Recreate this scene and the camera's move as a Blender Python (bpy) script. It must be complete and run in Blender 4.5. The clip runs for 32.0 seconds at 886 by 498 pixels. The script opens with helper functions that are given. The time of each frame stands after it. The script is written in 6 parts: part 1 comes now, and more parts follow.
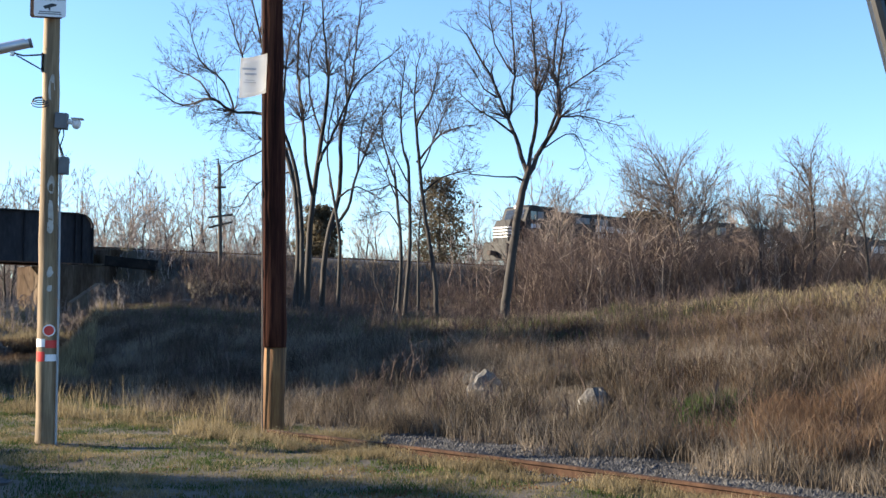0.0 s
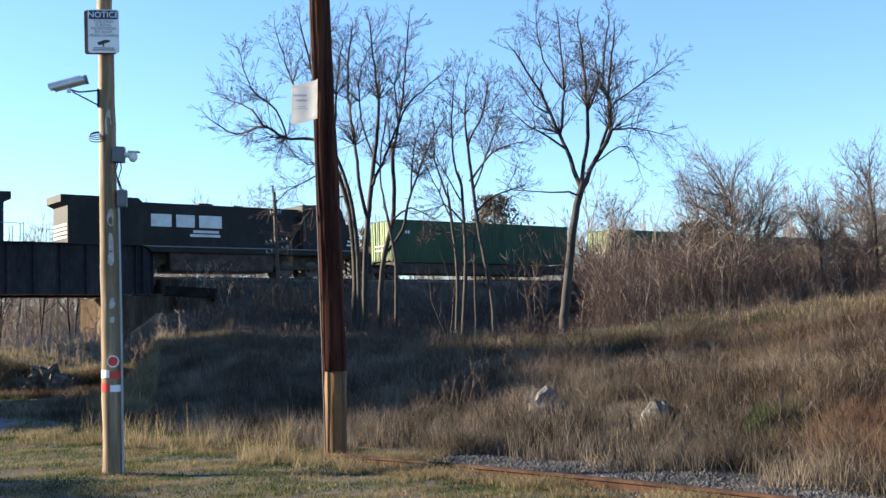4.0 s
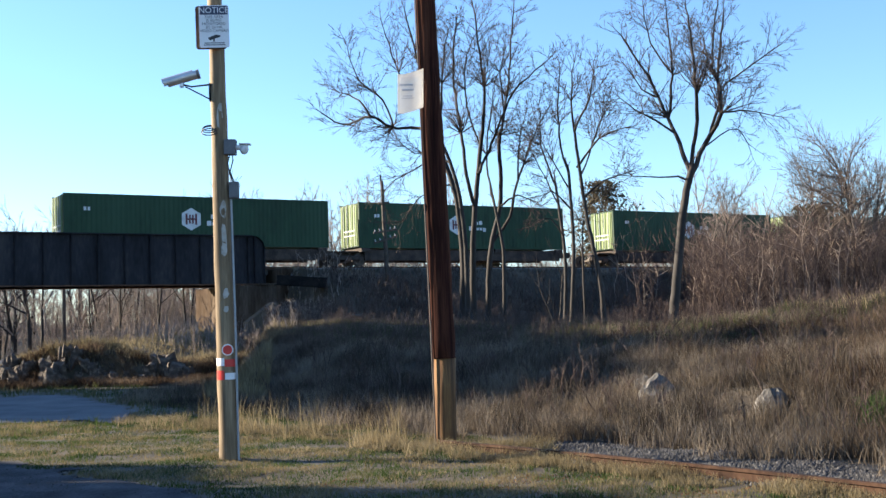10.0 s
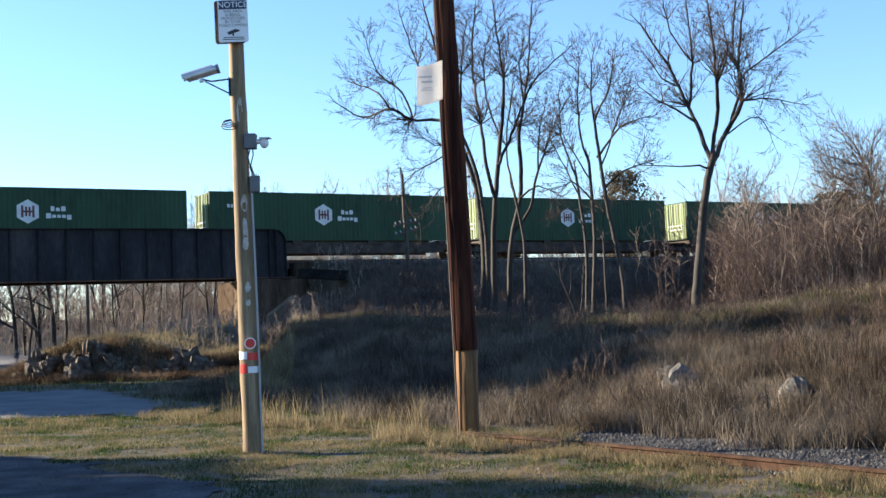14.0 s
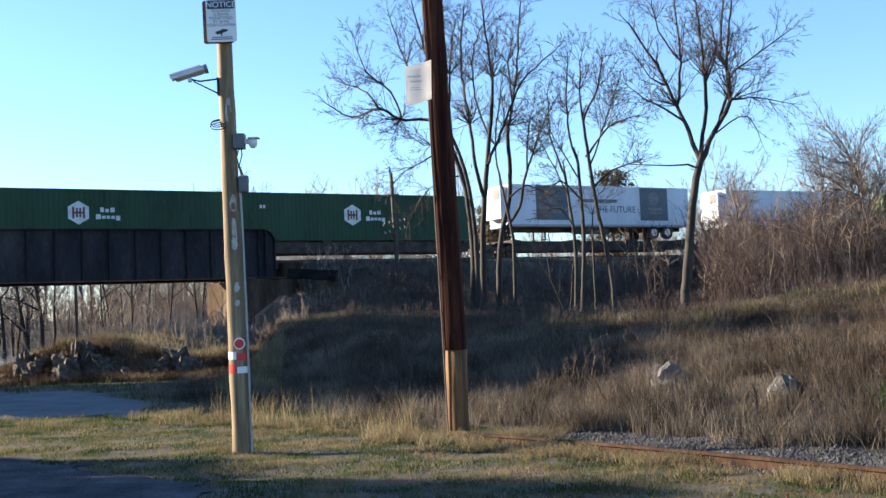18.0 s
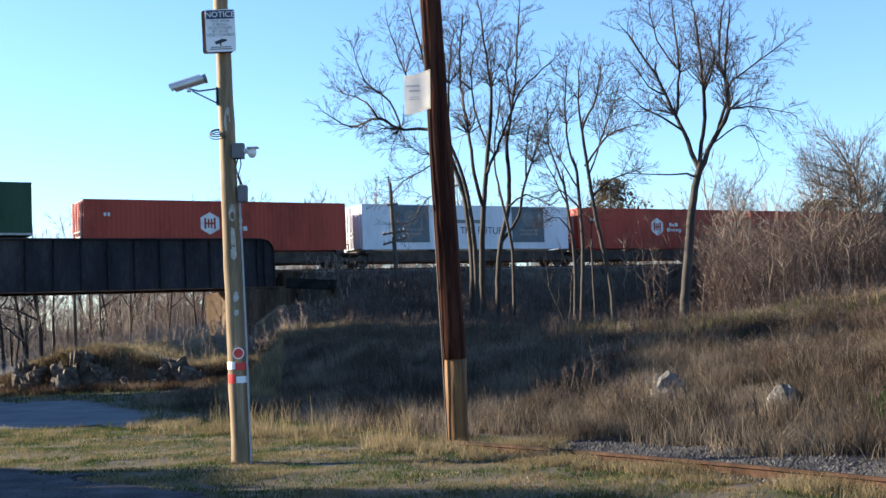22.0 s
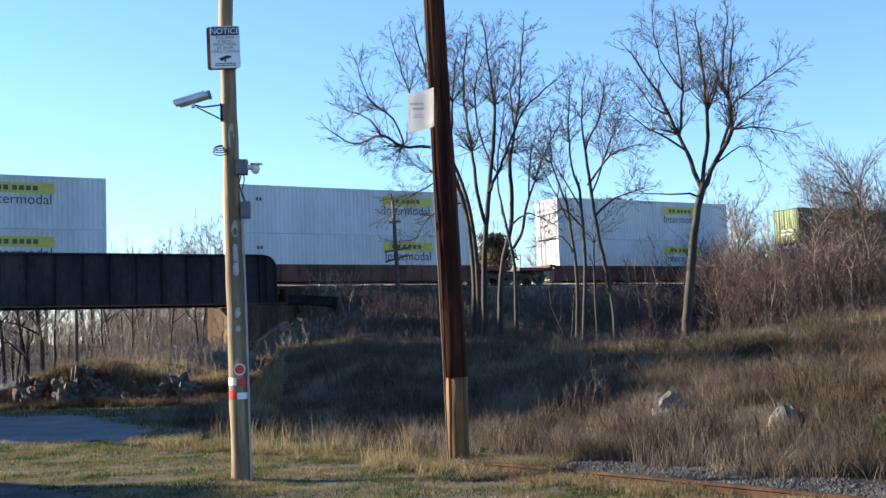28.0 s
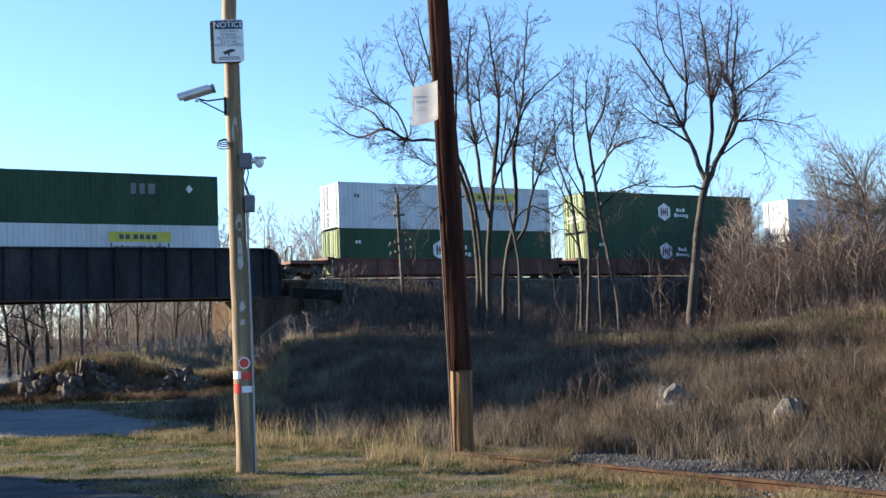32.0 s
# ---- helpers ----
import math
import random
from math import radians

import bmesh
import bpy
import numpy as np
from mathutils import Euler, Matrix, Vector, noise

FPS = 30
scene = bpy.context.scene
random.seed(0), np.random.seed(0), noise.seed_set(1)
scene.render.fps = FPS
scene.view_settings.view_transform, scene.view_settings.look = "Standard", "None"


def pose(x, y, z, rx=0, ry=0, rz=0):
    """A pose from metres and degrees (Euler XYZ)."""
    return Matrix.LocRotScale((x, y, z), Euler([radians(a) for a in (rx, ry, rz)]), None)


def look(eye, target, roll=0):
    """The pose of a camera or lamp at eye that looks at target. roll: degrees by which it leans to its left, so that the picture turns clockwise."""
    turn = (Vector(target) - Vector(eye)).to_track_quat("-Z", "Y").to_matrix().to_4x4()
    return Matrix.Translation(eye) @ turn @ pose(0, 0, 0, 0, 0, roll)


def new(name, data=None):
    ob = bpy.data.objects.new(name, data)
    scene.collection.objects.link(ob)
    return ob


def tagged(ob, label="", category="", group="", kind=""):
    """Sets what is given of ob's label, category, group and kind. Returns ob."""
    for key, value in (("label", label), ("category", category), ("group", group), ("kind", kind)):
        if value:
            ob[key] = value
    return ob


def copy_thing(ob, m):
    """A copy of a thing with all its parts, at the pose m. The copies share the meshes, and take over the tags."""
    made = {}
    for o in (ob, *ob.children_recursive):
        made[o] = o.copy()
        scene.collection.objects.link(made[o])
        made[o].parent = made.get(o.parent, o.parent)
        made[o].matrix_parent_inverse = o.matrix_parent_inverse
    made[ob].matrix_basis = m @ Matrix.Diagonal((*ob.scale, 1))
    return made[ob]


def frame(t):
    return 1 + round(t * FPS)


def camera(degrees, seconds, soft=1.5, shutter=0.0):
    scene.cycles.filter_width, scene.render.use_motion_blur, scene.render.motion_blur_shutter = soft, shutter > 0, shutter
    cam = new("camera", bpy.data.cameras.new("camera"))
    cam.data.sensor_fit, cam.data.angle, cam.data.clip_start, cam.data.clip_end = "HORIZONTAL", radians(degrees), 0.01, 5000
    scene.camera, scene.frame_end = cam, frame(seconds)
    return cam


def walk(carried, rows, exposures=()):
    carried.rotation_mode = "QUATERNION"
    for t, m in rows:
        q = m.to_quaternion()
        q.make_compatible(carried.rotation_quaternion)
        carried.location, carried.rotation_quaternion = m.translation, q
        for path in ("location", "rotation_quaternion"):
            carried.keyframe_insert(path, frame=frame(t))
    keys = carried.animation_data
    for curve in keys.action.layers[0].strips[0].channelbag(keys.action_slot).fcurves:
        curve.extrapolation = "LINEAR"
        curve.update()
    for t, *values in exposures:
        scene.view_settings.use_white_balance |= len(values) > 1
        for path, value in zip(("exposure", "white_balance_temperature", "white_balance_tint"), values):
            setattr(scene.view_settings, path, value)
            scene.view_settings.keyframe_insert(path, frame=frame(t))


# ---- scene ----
cam = camera(41.0, 32.0, soft=1.5)
EYE = (0.0, 0.0, 1.65)
# seconds, then the turn of the camera (degrees about x, y and z)
TURNS = [
    (0, 93.22, -0.48, -7.72), (0.5, 93.65, -0.56, -7.59), (1, 93.87, 0.09, -7.26), (1.5, 93.98, 0.68, -6.86),
    (2, 94.08, 0.96, -6.46), (2.5, 94.22, 0.98, -6.11), (4.5, 94.07, 1.80, -4.36), (5, 93.89, 2.05, -3.65),
    (5.5, 93.86, 1.90, -2.51), (6, 93.94, 2.07, -1.26), (6.5, 93.90, 2.40, -0.31), (7, 93.76, 2.45, 0.28),
    (7.5, 93.67, 2.44, 0.51), (8, 93.70, 2.11, 0.50), (8.5, 93.80, 2.02, 0.37), (9, 93.81, 2.15, 0.19),
    (9.5, 93.79, 2.10, 0.14), (10, 93.70, 1.77, 0.33), (10.5, 93.50, 1.50, 0.74), (11, 93.42, 1.61, 1.12),
    (11.5, 93.33, 1.57, 1.36), (12, 93.20, 1.84, 1.52), (12.5, 93.25, 2.11, 1.54), (13, 93.26, 2.32, 1.50),
    (13.5, 93.29, 2.29, 1.45), (14, 93.34, 2.29, 1.37), (14.5, 93.47, 2.30, 1.31), (16.5, 93.36, 2.80, 1.16),
    (17, 93.30, 2.66, 1.07), (17.5, 93.30, 2.67, 0.95), (18, 93.30, 2.47, 0.86), (18.5, 93.31, 2.54, 0.74),
    (19, 93.40, 2.64, 0.70), (19.5, 93.53, 2.72, 0.70), (20, 93.63, 2.85, 0.71), (20.5, 93.78, 2.89, 0.73),
    (21, 93.88, 2.51, 0.75), (21.5, 93.85, 2.21, 0.77), (22, 93.75, 2.54, 0.82), (22.5, 93.75, 2.65, 0.86),
    (23, 93.74, 2.70, 0.88), (23.5, 93.70, 2.78, 0.89), (24, 93.65, 2.89, 0.90), (24.5, 93.78, 2.68, 0.95),
    (25, 93.94, 2.29, 0.93), (25.5, 94.07, 2.09, 0.95), (27.5, 94.55, 2.10, 0.86), (28, 94.61, 2.06, 0.90),
    (28.5, 94.72, 1.90, 0.87), (29, 94.72, 1.43, 0.63), (29.5, 94.58, 1.09, 0.37), (30, 94.47, 1.10, 0.25),
    (30.5, 94.32, 1.91, 0.39), (31, 94.04, 2.78, 0.91), (31.5, 93.90, 3.23, 1.18), (32, 94.29, 2.17, 1.11),
]
walk(cam, [(t, pose(*EYE, a, b, c)) for t, a, b, c in TURNS], [(0, 2.06, 6010, 10), (4, 2.04, 6010, 10), (24, 2.03, 5990, 10), (28, 1.95, 5950, 10), (32, 2.0, 5980, 10)])
# ---- light ----
SUN_AZ, SUN_EL = 164.0, 19.0          # degrees: from +x towards +y, above the ground
world = bpy.data.worlds.new("sky")
scene.world = world
world.use_nodes = True
sky = world.node_tree.nodes.new("ShaderNodeTexSky")
sky.sky_type, sky.sun_disc = "NISHITA", False
sky.sun_elevation, sky.sun_rotation = radians(SUN_EL), radians(90 - SUN_AZ)
sky.altitude, sky.air_density, sky.dust_density, sky.ozone_density = 200, 1.0, 0.1, 3.9
world.node_tree.links.new(sky.outputs[0], world.node_tree.nodes["Background"].inputs[0])
world.node_tree.nodes["Background"].inputs[1].default_value = 0.07
sun = new("sun", bpy.data.lights.new("sun", "SUN"))
sun.data.energy, sun.data.angle, sun.data.color = 4.5, radians(0.6), (1.0, 0.82, 0.58)
_sx, _sy, _sz = (math.cos(radians(SUN_EL)) * math.cos(radians(SUN_AZ)),
                 math.cos(radians(SUN_EL)) * math.sin(radians(SUN_AZ)), math.sin(radians(SUN_EL)))
sun.matrix_world = look((_sx * 300, _sy * 300, _sz * 300), (0, 0, 0))


# ---- materials ----
def mat(name, colors, rough=0.8, metal=0.0, scale=4.0, fine=60.0, bump=0.3, spread=0.0, stretch=(1, 1, 1), coord="Object", spec=0.5, dist=0.01):
    """A surface of two or three colours, mixed by a coarse and a fine noise, with relief; spread varies it from piece to piece."""
    m = bpy.data.materials.new(name)
    m.use_nodes = True
    n, l = m.node_tree.nodes, m.node_tree.links
    b = n["Principled BSDF"]
    b.inputs["Roughness"].default_value, b.inputs["Metallic"].default_value = rough, metal
    b.inputs["Specular IOR Level"].default_value = spec
    tc, mp = n.new("ShaderNodeTexCoord"), n.new("ShaderNodeMapping")
    mp.inputs["Scale"].default_value = stretch
    l.new(tc.outputs[coord], mp.inputs[0])
    n1, n2 = n.new("ShaderNodeTexNoise"), n.new("ShaderNodeTexNoise")
    n1.inputs["Scale"].default_value, n1.inputs["Detail"].default_value = scale, 5
    n2.inputs["Scale"].default_value, n2.inputs["Detail"].default_value = fine, 4
    l.new(mp.outputs[0], n1.inputs["Vector"])
    l.new(mp.outputs[0], n2.inputs["Vector"])
    add = n.new("ShaderNodeMath")
    add.operation = "MULTIPLY_ADD"
    l.new(n2.outputs[0], add.inputs[0])
    add.inputs[1].default_value = 0.45
    l.new(n1.outputs[0], add.inputs[2])
    ramp = n.new("ShaderNodeValToRGB")
    els = ramp.color_ramp.elements
    lo, hi = 0.5, 0.95
    els[0].position, els[1].position = lo, hi
    els[0].color, els[1].color = (*colors[0], 1), (*colors[-1], 1)
    for i, c in enumerate(colors[1:-1]):
        els.new(lo + (hi - lo) * (i + 1) / (len(colors) - 1)).color = (*c, 1)
    l.new(add.outputs[0], ramp.inputs[0])
    out = ramp.outputs[0]
    if spread:
        geo, hsv, mr = n.new("ShaderNodeNewGeometry"), n.new("ShaderNodeHueSaturation"), n.new("ShaderNodeMapRange")
        l.new(geo.outputs["Random Per Island"], mr.inputs[0])
        mr.inputs[3].default_value, mr.inputs[4].default_value = 1 - spread, 1 + spread
        l.new(mr.outputs[0], hsv.inputs["Value"])
        l.new(out, hsv.inputs["Color"])
        out = hsv.outputs[0]
    l.new(out, b.inputs["Base Color"])
    if bump:
        bp = n.new("ShaderNodeBump")
        bp.inputs["Strength"].default_value, bp.inputs["Distance"].default_value = bump, dist
        l.new(add.outputs[0], bp.inputs["Height"])
        l.new(bp.outputs[0], b.inputs["Normal"])
    return m


# ---- builders ----
def put(name, me, material=None, parent=None, label="", m=None):
    ob = new(name, me)
    if material:
        me.materials.append(material)
    if parent:
        ob.parent = parent
    if m:
        ob.matrix_basis = m
    return tagged(ob, label)


def part(name, bm, material, parent=None, label="", m=None, smooth=False):
    """Links a bmesh as one mesh object, under a thing or a part."""
    me = bpy.data.meshes.new(name)
    bm.to_mesh(me)
    bm.free()
    if smooth:
        me.polygons.foreach_set("use_smooth", [True] * len(me.polygons))
    return put(name, me, material, parent, label, m)


def thing(name, label, category, group="", m=None, kind=""):
    ob = new(name)
    ob.empty_display_size = 0.2
    if m:
        ob.matrix_basis = m
    return tagged(ob, label, category, group, kind)


def box(bm, x0, y0, z0, x1, y1, z1, bevel=0.0):
    g = bmesh.ops.create_cube(bm, size=1, matrix=Matrix.Translation(((x0 + x1) / 2, (y0 + y1) / 2, (z0 + z1) / 2)) @ Matrix.Diagonal((x1 - x0, y1 - y0, z1 - z0, 1)))
    if bevel:
        vs = set(g["verts"])
        bmesh.ops.bevel(bm, geom=[e for e in bm.edges if e.verts[0] in vs and e.verts[1] in vs], offset=bevel, segments=2, affect="EDGES", profile=0.6)
    return bm


def boxes(rows, bevel=0.0):
    bm = bmesh.new()
    for r in rows:
        box(bm, *r, bevel=bevel)
    return bm


def tube(bm, a, b, r0, r1=None, n=10, caps=True):
    """A straight round bar from a to b."""
    a, b = Vector(a), Vector(b)
    d = b - a
    rot = d.to_track_quat("Z", "Y").to_matrix().to_4x4()
    bmesh.ops.create_cone(bm, cap_ends=caps, segments=n, radius1=r0, radius2=r0 if r1 is None else r1, depth=d.length, matrix=Matrix.Translation((a + b) / 2) @ rot)
    return bm


def bent(bm, pts, r, n=8):
    """A round bar through several points."""
    for a, b in zip(pts, pts[1:]):
        tube(bm, a, b, r, n=n)
    return bm


def prism(bm, outline, y0, y1):
    """An outline in x and z, drawn out from y0 to y1."""
    f = [bm.verts.new((x, y0, z)) for x, z in outline]
    g = [bm.verts.new((x, y1, z)) for x, z in outline]
    bm.faces.new(f[::-1])
    bm.faces.new(g)
    for i in range(len(f)):
        j = (i + 1) % len(f)
        bm.faces.new((f[i], f[j], g[j], g[i]))
    bmesh.ops.recalc_face_normals(bm, faces=bm.faces)
    return bm


def raw(name, verts, faces, material, parent=None, label="", smooth=False, index=None):
    """A mesh from arrays: verts (n, 3), faces (m, 3 or 4)."""
    me = bpy.data.meshes.new(name)
    verts, faces = np.asarray(verts, np.float32), np.asarray(faces, np.int32)
    k = faces.shape[1]
    me.vertices.add(len(verts))
    me.vertices.foreach_set("co", verts.ravel())
    me.loops.add(faces.size)
    me.loops.foreach_set("vertex_index", faces.ravel())
    me.polygons.add(len(faces))
    me.polygons.foreach_set("loop_start", np.arange(0, faces.size, k, dtype=np.int32))
    for m in (material if isinstance(material, (list, tuple)) else [material]):
        me.materials.append(m)
    if index is not None:
        me.polygons.foreach_set("material_index", np.asarray(index, np.int32))
    if smooth:
        me.polygons.foreach_set("use_smooth", np.ones(len(faces), bool))
    me.update(calc_edges=True)
    ob = put(name, me, None, parent, label)
    return ob


# ---- plan ----
TRACK = pose(0, 77.88, 0, 0, 0, 31.99)   # x along the railway, y away from the camera; y = 0 is the near face of the train
C31, S31 = math.cos(radians(31.99)), math.sin(radians(31.99))
RAIL = 5.55                               # top of the rails


def sm(a, b, x):
    t = np.clip((x - a) / (b - a), 0, 1)
    return t * t * (3 - 2 * t)


_rng = np.random.default_rng(5)
_WAVES = [(_rng.uniform(-1, 1, 2), _rng.uniform(0, 6.3)) for _ in range(14)]


def rough_at(x, y, size):
    """Smooth unevenness, about -1 to 1, with that wavelength."""
    s = 0
    for (k, p) in _WAVES:
        s = s + np.sin((x * k[0] + y * k[1]) * 9.0 / size + p)
    return s / 5.0


def bank_at(x, y):
    """Metres behind the foot of the grassy bank."""
    return (y + 1.55 * x - 19.6) / 1.845


def ground_at(x, y):
    x, y = np.asarray(x, float), np.asarray(y, float)
    s, w = x * C31 + (y - 77.88) * S31, -x * S31 + (y - 77.88) * C31
    d = bank_at(x, y)
    crest = 1.40 + 0.11 * np.clip(x - 5.8, 0, 15) + 0.35 * sm(-1, -5, x)
    left = sm(-5.75, -4.55, x + 0.13 * (y - 28) + 0.25 * rough_at(y, x, 4.0))
    bank = ((crest - 0.055 * np.clip(d - 11, 0, 12) * sm(0, 6, x)) * (0.6 * sm(0.2, 5.0, d) + 0.4 * sm(4, 11.5, d)) + 0.9 * sm(10, 26, d) * sm(3, -3, x)) * left
    bank = bank + left * sm(0.5, 4, d) * (0.10 * rough_at(x, y, 5.0) + 0.05 * rough_at(y, x, 1.7))
    # the ledge beyond the road, and the slope above it
    led = sm(38.8, 39.9, y + 0.1 * (x + 10)) * sm(-3.5, -6.5, x) * sm(-17, -14.2, x)
    ledge = led * (0.55 + 0.62 * sm(-9.4, -12.2, x) - 0.3 * sm(-12.8, -14.5, x) + 0.12 * rough_at(x, y, 3.0)) + sm(42, 78, y) * sm(-11, -17, x) * sm(-18.6, -15.6, x + 0.16 * (y - 45)) * 1.5
    # the railway's bank, cut off at the abutments
    emb = (0.35 * sm(-17, -9, w) + 0.65 * sm(-9, -2.2, w)) * (1 - sm(5.5, 13, w)) * np.maximum(sm(-12.6, -11.9, s), 1 - sm(-47, -46, s))
    low = np.maximum(bank, ledge)
    far = sm(92, 135, y) * 3.2
    z = low * (1 - emb) + emb * (RAIL - 0.32) + far * (1 - emb)
    z = z + 0.02 * rough_at(x, y, 2.3) * (1 - sm(30, 60, y))
    return z


def ground_sheet():
    def axis(fine0, fine1, step, far):
        mid = list(np.arange(fine0, fine1 + 1e-6, step))
        out, k, v = [], step, fine1
        while v < far:
            k *= 1.22
            v += k
            out.append(v)
        low, k, v = [], step, fine0
        while v > -far:
            k *= 1.22
            v -= k
            low.append(v)
        return np.array(low[::-1] + mid + out)
    xs, ys = axis(-30, 48, 0.4, 2500), axis(8, 100, 0.4, 2500)
    X, Y = np.meshgrid(xs, ys)
    Z = ground_at(X, Y)
    nx, ny = len(xs), len(ys)
    i = (np.arange(ny - 1)[:, None] * nx + np.arange(nx - 1)[None, :]).ravel()
    faces = np.stack([i, i + 1, i + 1 + nx, i + nx], 1)
    return np.stack([X.ravel(), Y.ravel(), Z.ravel()], 1), faces


def leafmat(name, colors, rough=0.9, region=0.35, shift=0.35, thin=0.0, gain=1.0):
    """Grass, twigs and leaves: a colour for each blade, drifting from place to place."""
    m = bpy.data.materials.new(name)
    m.use_nodes = True
    n, l = m.node_tree.nodes, m.node_tree.links
    b = n["Principled BSDF"]
    b.inputs["Roughness"].default_value, b.inputs["Specular IOR Level"].default_value = rough, 0.2
    geo, tc, no, mx, ramp = (n.new(k) for k in ("ShaderNodeNewGeometry", "ShaderNodeTexCoord", "ShaderNodeTexNoise", "ShaderNodeMath", "ShaderNodeValToRGB"))
    no.inputs["Scale"].default_value, no.inputs["Detail"].default_value = region, 3
    l.new(tc.outputs["Object"], no.inputs["Vector"])
    mx.operation = "MULTIPLY_ADD"
    l.new(geo.outputs["Random Per Island"], mx.inputs[0])
    mx.inputs[1].default_value = shift
    mr = n.new("ShaderNodeMapRange")
    mr.inputs[1].default_value, mr.inputs[2].default_value = 0.5 - 0.5 / gain, 0.5 + 0.5 / gain
    l.new(no.outputs[0], mr.inputs[0])
    l.new(mr.outputs[0], mx.inputs[2])
    els = ramp.color_ramp.elements
    lo, hi = 0.38, 0.98
    els[0].position, els[1].position = lo, hi
    els[0].color, els[1].color = (*colors[0], 1), (*colors[-1], 1)
    for i, c in enumerate(colors[1:-1]):
        els.new(lo + (hi - lo) * (i + 1) / (len(colors) - 1)).color = (*c, 1)
    l.new(mx.outputs[0], ramp.inputs[0])
    l.new(ramp.outputs[0], b.inputs["Base Color"])
    if thin:
        tr, mix = n.new("ShaderNodeBsdfTranslucent"), n.new("ShaderNodeMixShader")
        l.new(ramp.outputs[0], tr.inputs[0])
        mix.inputs[0].default_value = thin
        l.new(b.outputs[0], mix.inputs[1])
        l.new(tr.outputs[0], mix.inputs[2])
        l.new(mix.outputs[0], n["Material Output"].inputs[0])
    return m


SOIL = mat("dry_soil", [(0.03, 0.024, 0.014), (0.058, 0.044, 0.025), (0.1, 0.074, 0.044)], scale=0.5, fine=9, bump=0.6, dist=0.06)
ASPHALT = mat("worn_asphalt", [(0.05, 0.053, 0.06), (0.085, 0.088, 0.096), (0.14, 0.14, 0.145)], rough=0.85, scale=0.8, fine=40, bump=0.4)
GRAVEL = mat("track_gravel", [(0.02, 0.02, 0.021), (0.046, 0.044, 0.043), (0.095, 0.091, 0.088)], scale=3, fine=30, bump=0.8, dist=0.03, spread=0.45)
BALLAST = mat("ballast", [(0.09, 0.088, 0.085), (0.16, 0.155, 0.15), (0.24, 0.23, 0.22)], scale=1.0, fine=14, bump=1.0, dist=0.05)
STONE = mat("pale_limestone", [(0.04, 0.037, 0.033), (0.09, 0.083, 0.075), (0.2, 0.187, 0.172)], scale=2.5, fine=16, bump=1.0, dist=0.04)
LEDGE = mat("layered_rock", [(0.024, 0.016, 0.011), (0.07, 0.048, 0.034), (0.2, 0.15, 0.11)], scale=1.2, fine=10, bump=0.9, dist=0.06, stretch=(1, 1, 3))
CONCRETE = mat("weathered_concrete", [(0.07, 0.05, 0.033), (0.15, 0.11, 0.075), (0.25, 0.195, 0.14)], scale=0.5, fine=7, bump=0.4, stretch=(1, 1, 0.35))
STEEL = mat("black_bridge_steel", [(0.011, 0.011, 0.014), (0.025, 0.025, 0.03), (0.055, 0.05, 0.05)], rough=0.75, spec=0.2, scale=0.6, fine=8, bump=0.3, stretch=(1, 1, 0.3))
RUST = mat("rusty_steel", [(0.035, 0.018, 0.012), (0.085, 0.043, 0.026), (0.15, 0.082, 0.048)], rough=0.8, scale=3, fine=25, bump=0.4)
OLDRAIL = mat("dark_rusted_rail", [(0.018, 0.01, 0.007), (0.043, 0.023, 0.015), (0.085, 0.048, 0.03)], rough=0.9, spec=0.15, scale=2, fine=20, bump=0.4)
RAILTOP = mat("polished_rail", [(0.35, 0.34, 0.33), (0.55, 0.54, 0.53)], rough=0.32, metal=1.0, scale=2, fine=30, bump=0.05)
TIMBER = mat("tie_timber", [(0.035, 0.028, 0.022), (0.08, 0.065, 0.05)], scale=3, fine=30, bump=0.6)
OLDPOLE = mat("weathered_pole_wood", [(0.085, 0.056, 0.031), (0.185, 0.132, 0.075), (0.32, 0.24, 0.148)], rough=0.85, scale=3, fine=22, bump=0.6, stretch=(3, 3, 0.18), dist=0.01)
TARPOLE = mat("creosoted_pole_wood", [(0.01, 0.005, 0.004), (0.032, 0.012, 0.009), (0.085, 0.034, 0.02)], rough=0.95, spec=0.08, scale=3, fine=20, bump=0.8, stretch=(3, 3, 0.15), dist=0.02)
BUTT = mat("bare_pole_butt_wood", [(0.032, 0.013, 0.004), (0.11, 0.05, 0.015), (0.24, 0.125, 0.04)], rough=0.85, scale=3, fine=20, bump=0.6, stretch=(3, 3, 0.2), dist=0.012)
FARPOLE = mat("grey_pole_wood", [(0.05, 0.04, 0.035), (0.11, 0.09, 0.075)], scale=4, fine=20, bump=0.5, stretch=(2, 2, 0.3))
SLATE = mat("slate_grey_box", [(0.09, 0.095, 0.105), (0.14, 0.145, 0.155)], rough=0.6, scale=6, fine=50, bump=0.1)
ALU = mat("brushed_aluminium", [(0.5, 0.5, 0.5), (0.66, 0.66, 0.66)], rough=0.38, metal=0.8, scale=5, fine=60, bump=0.05)
GREYBOX = mat("grey_plastic_box", [(0.28, 0.29, 0.3), (0.36, 0.37, 0.38)], rough=0.55, scale=6, fine=50, bump=0.1)
PALEPLASTIC = mat("pale_camera_plastic", [(0.6, 0.6, 0.6), (0.72, 0.72, 0.72)], rough=0.4, scale=6, fine=50, bump=0.05)
BLACK = mat("black_plastic", [(0.012, 0.012, 0.013), (0.02, 0.02, 0.022)], rough=0.4, scale=6, fine=50, bump=0.05)
SIGNWHITE = mat("sign_white", [(0.72, 0.73, 0.74), (0.82, 0.82, 0.82)], rough=0.45, scale=3, fine=30, bump=0.03)
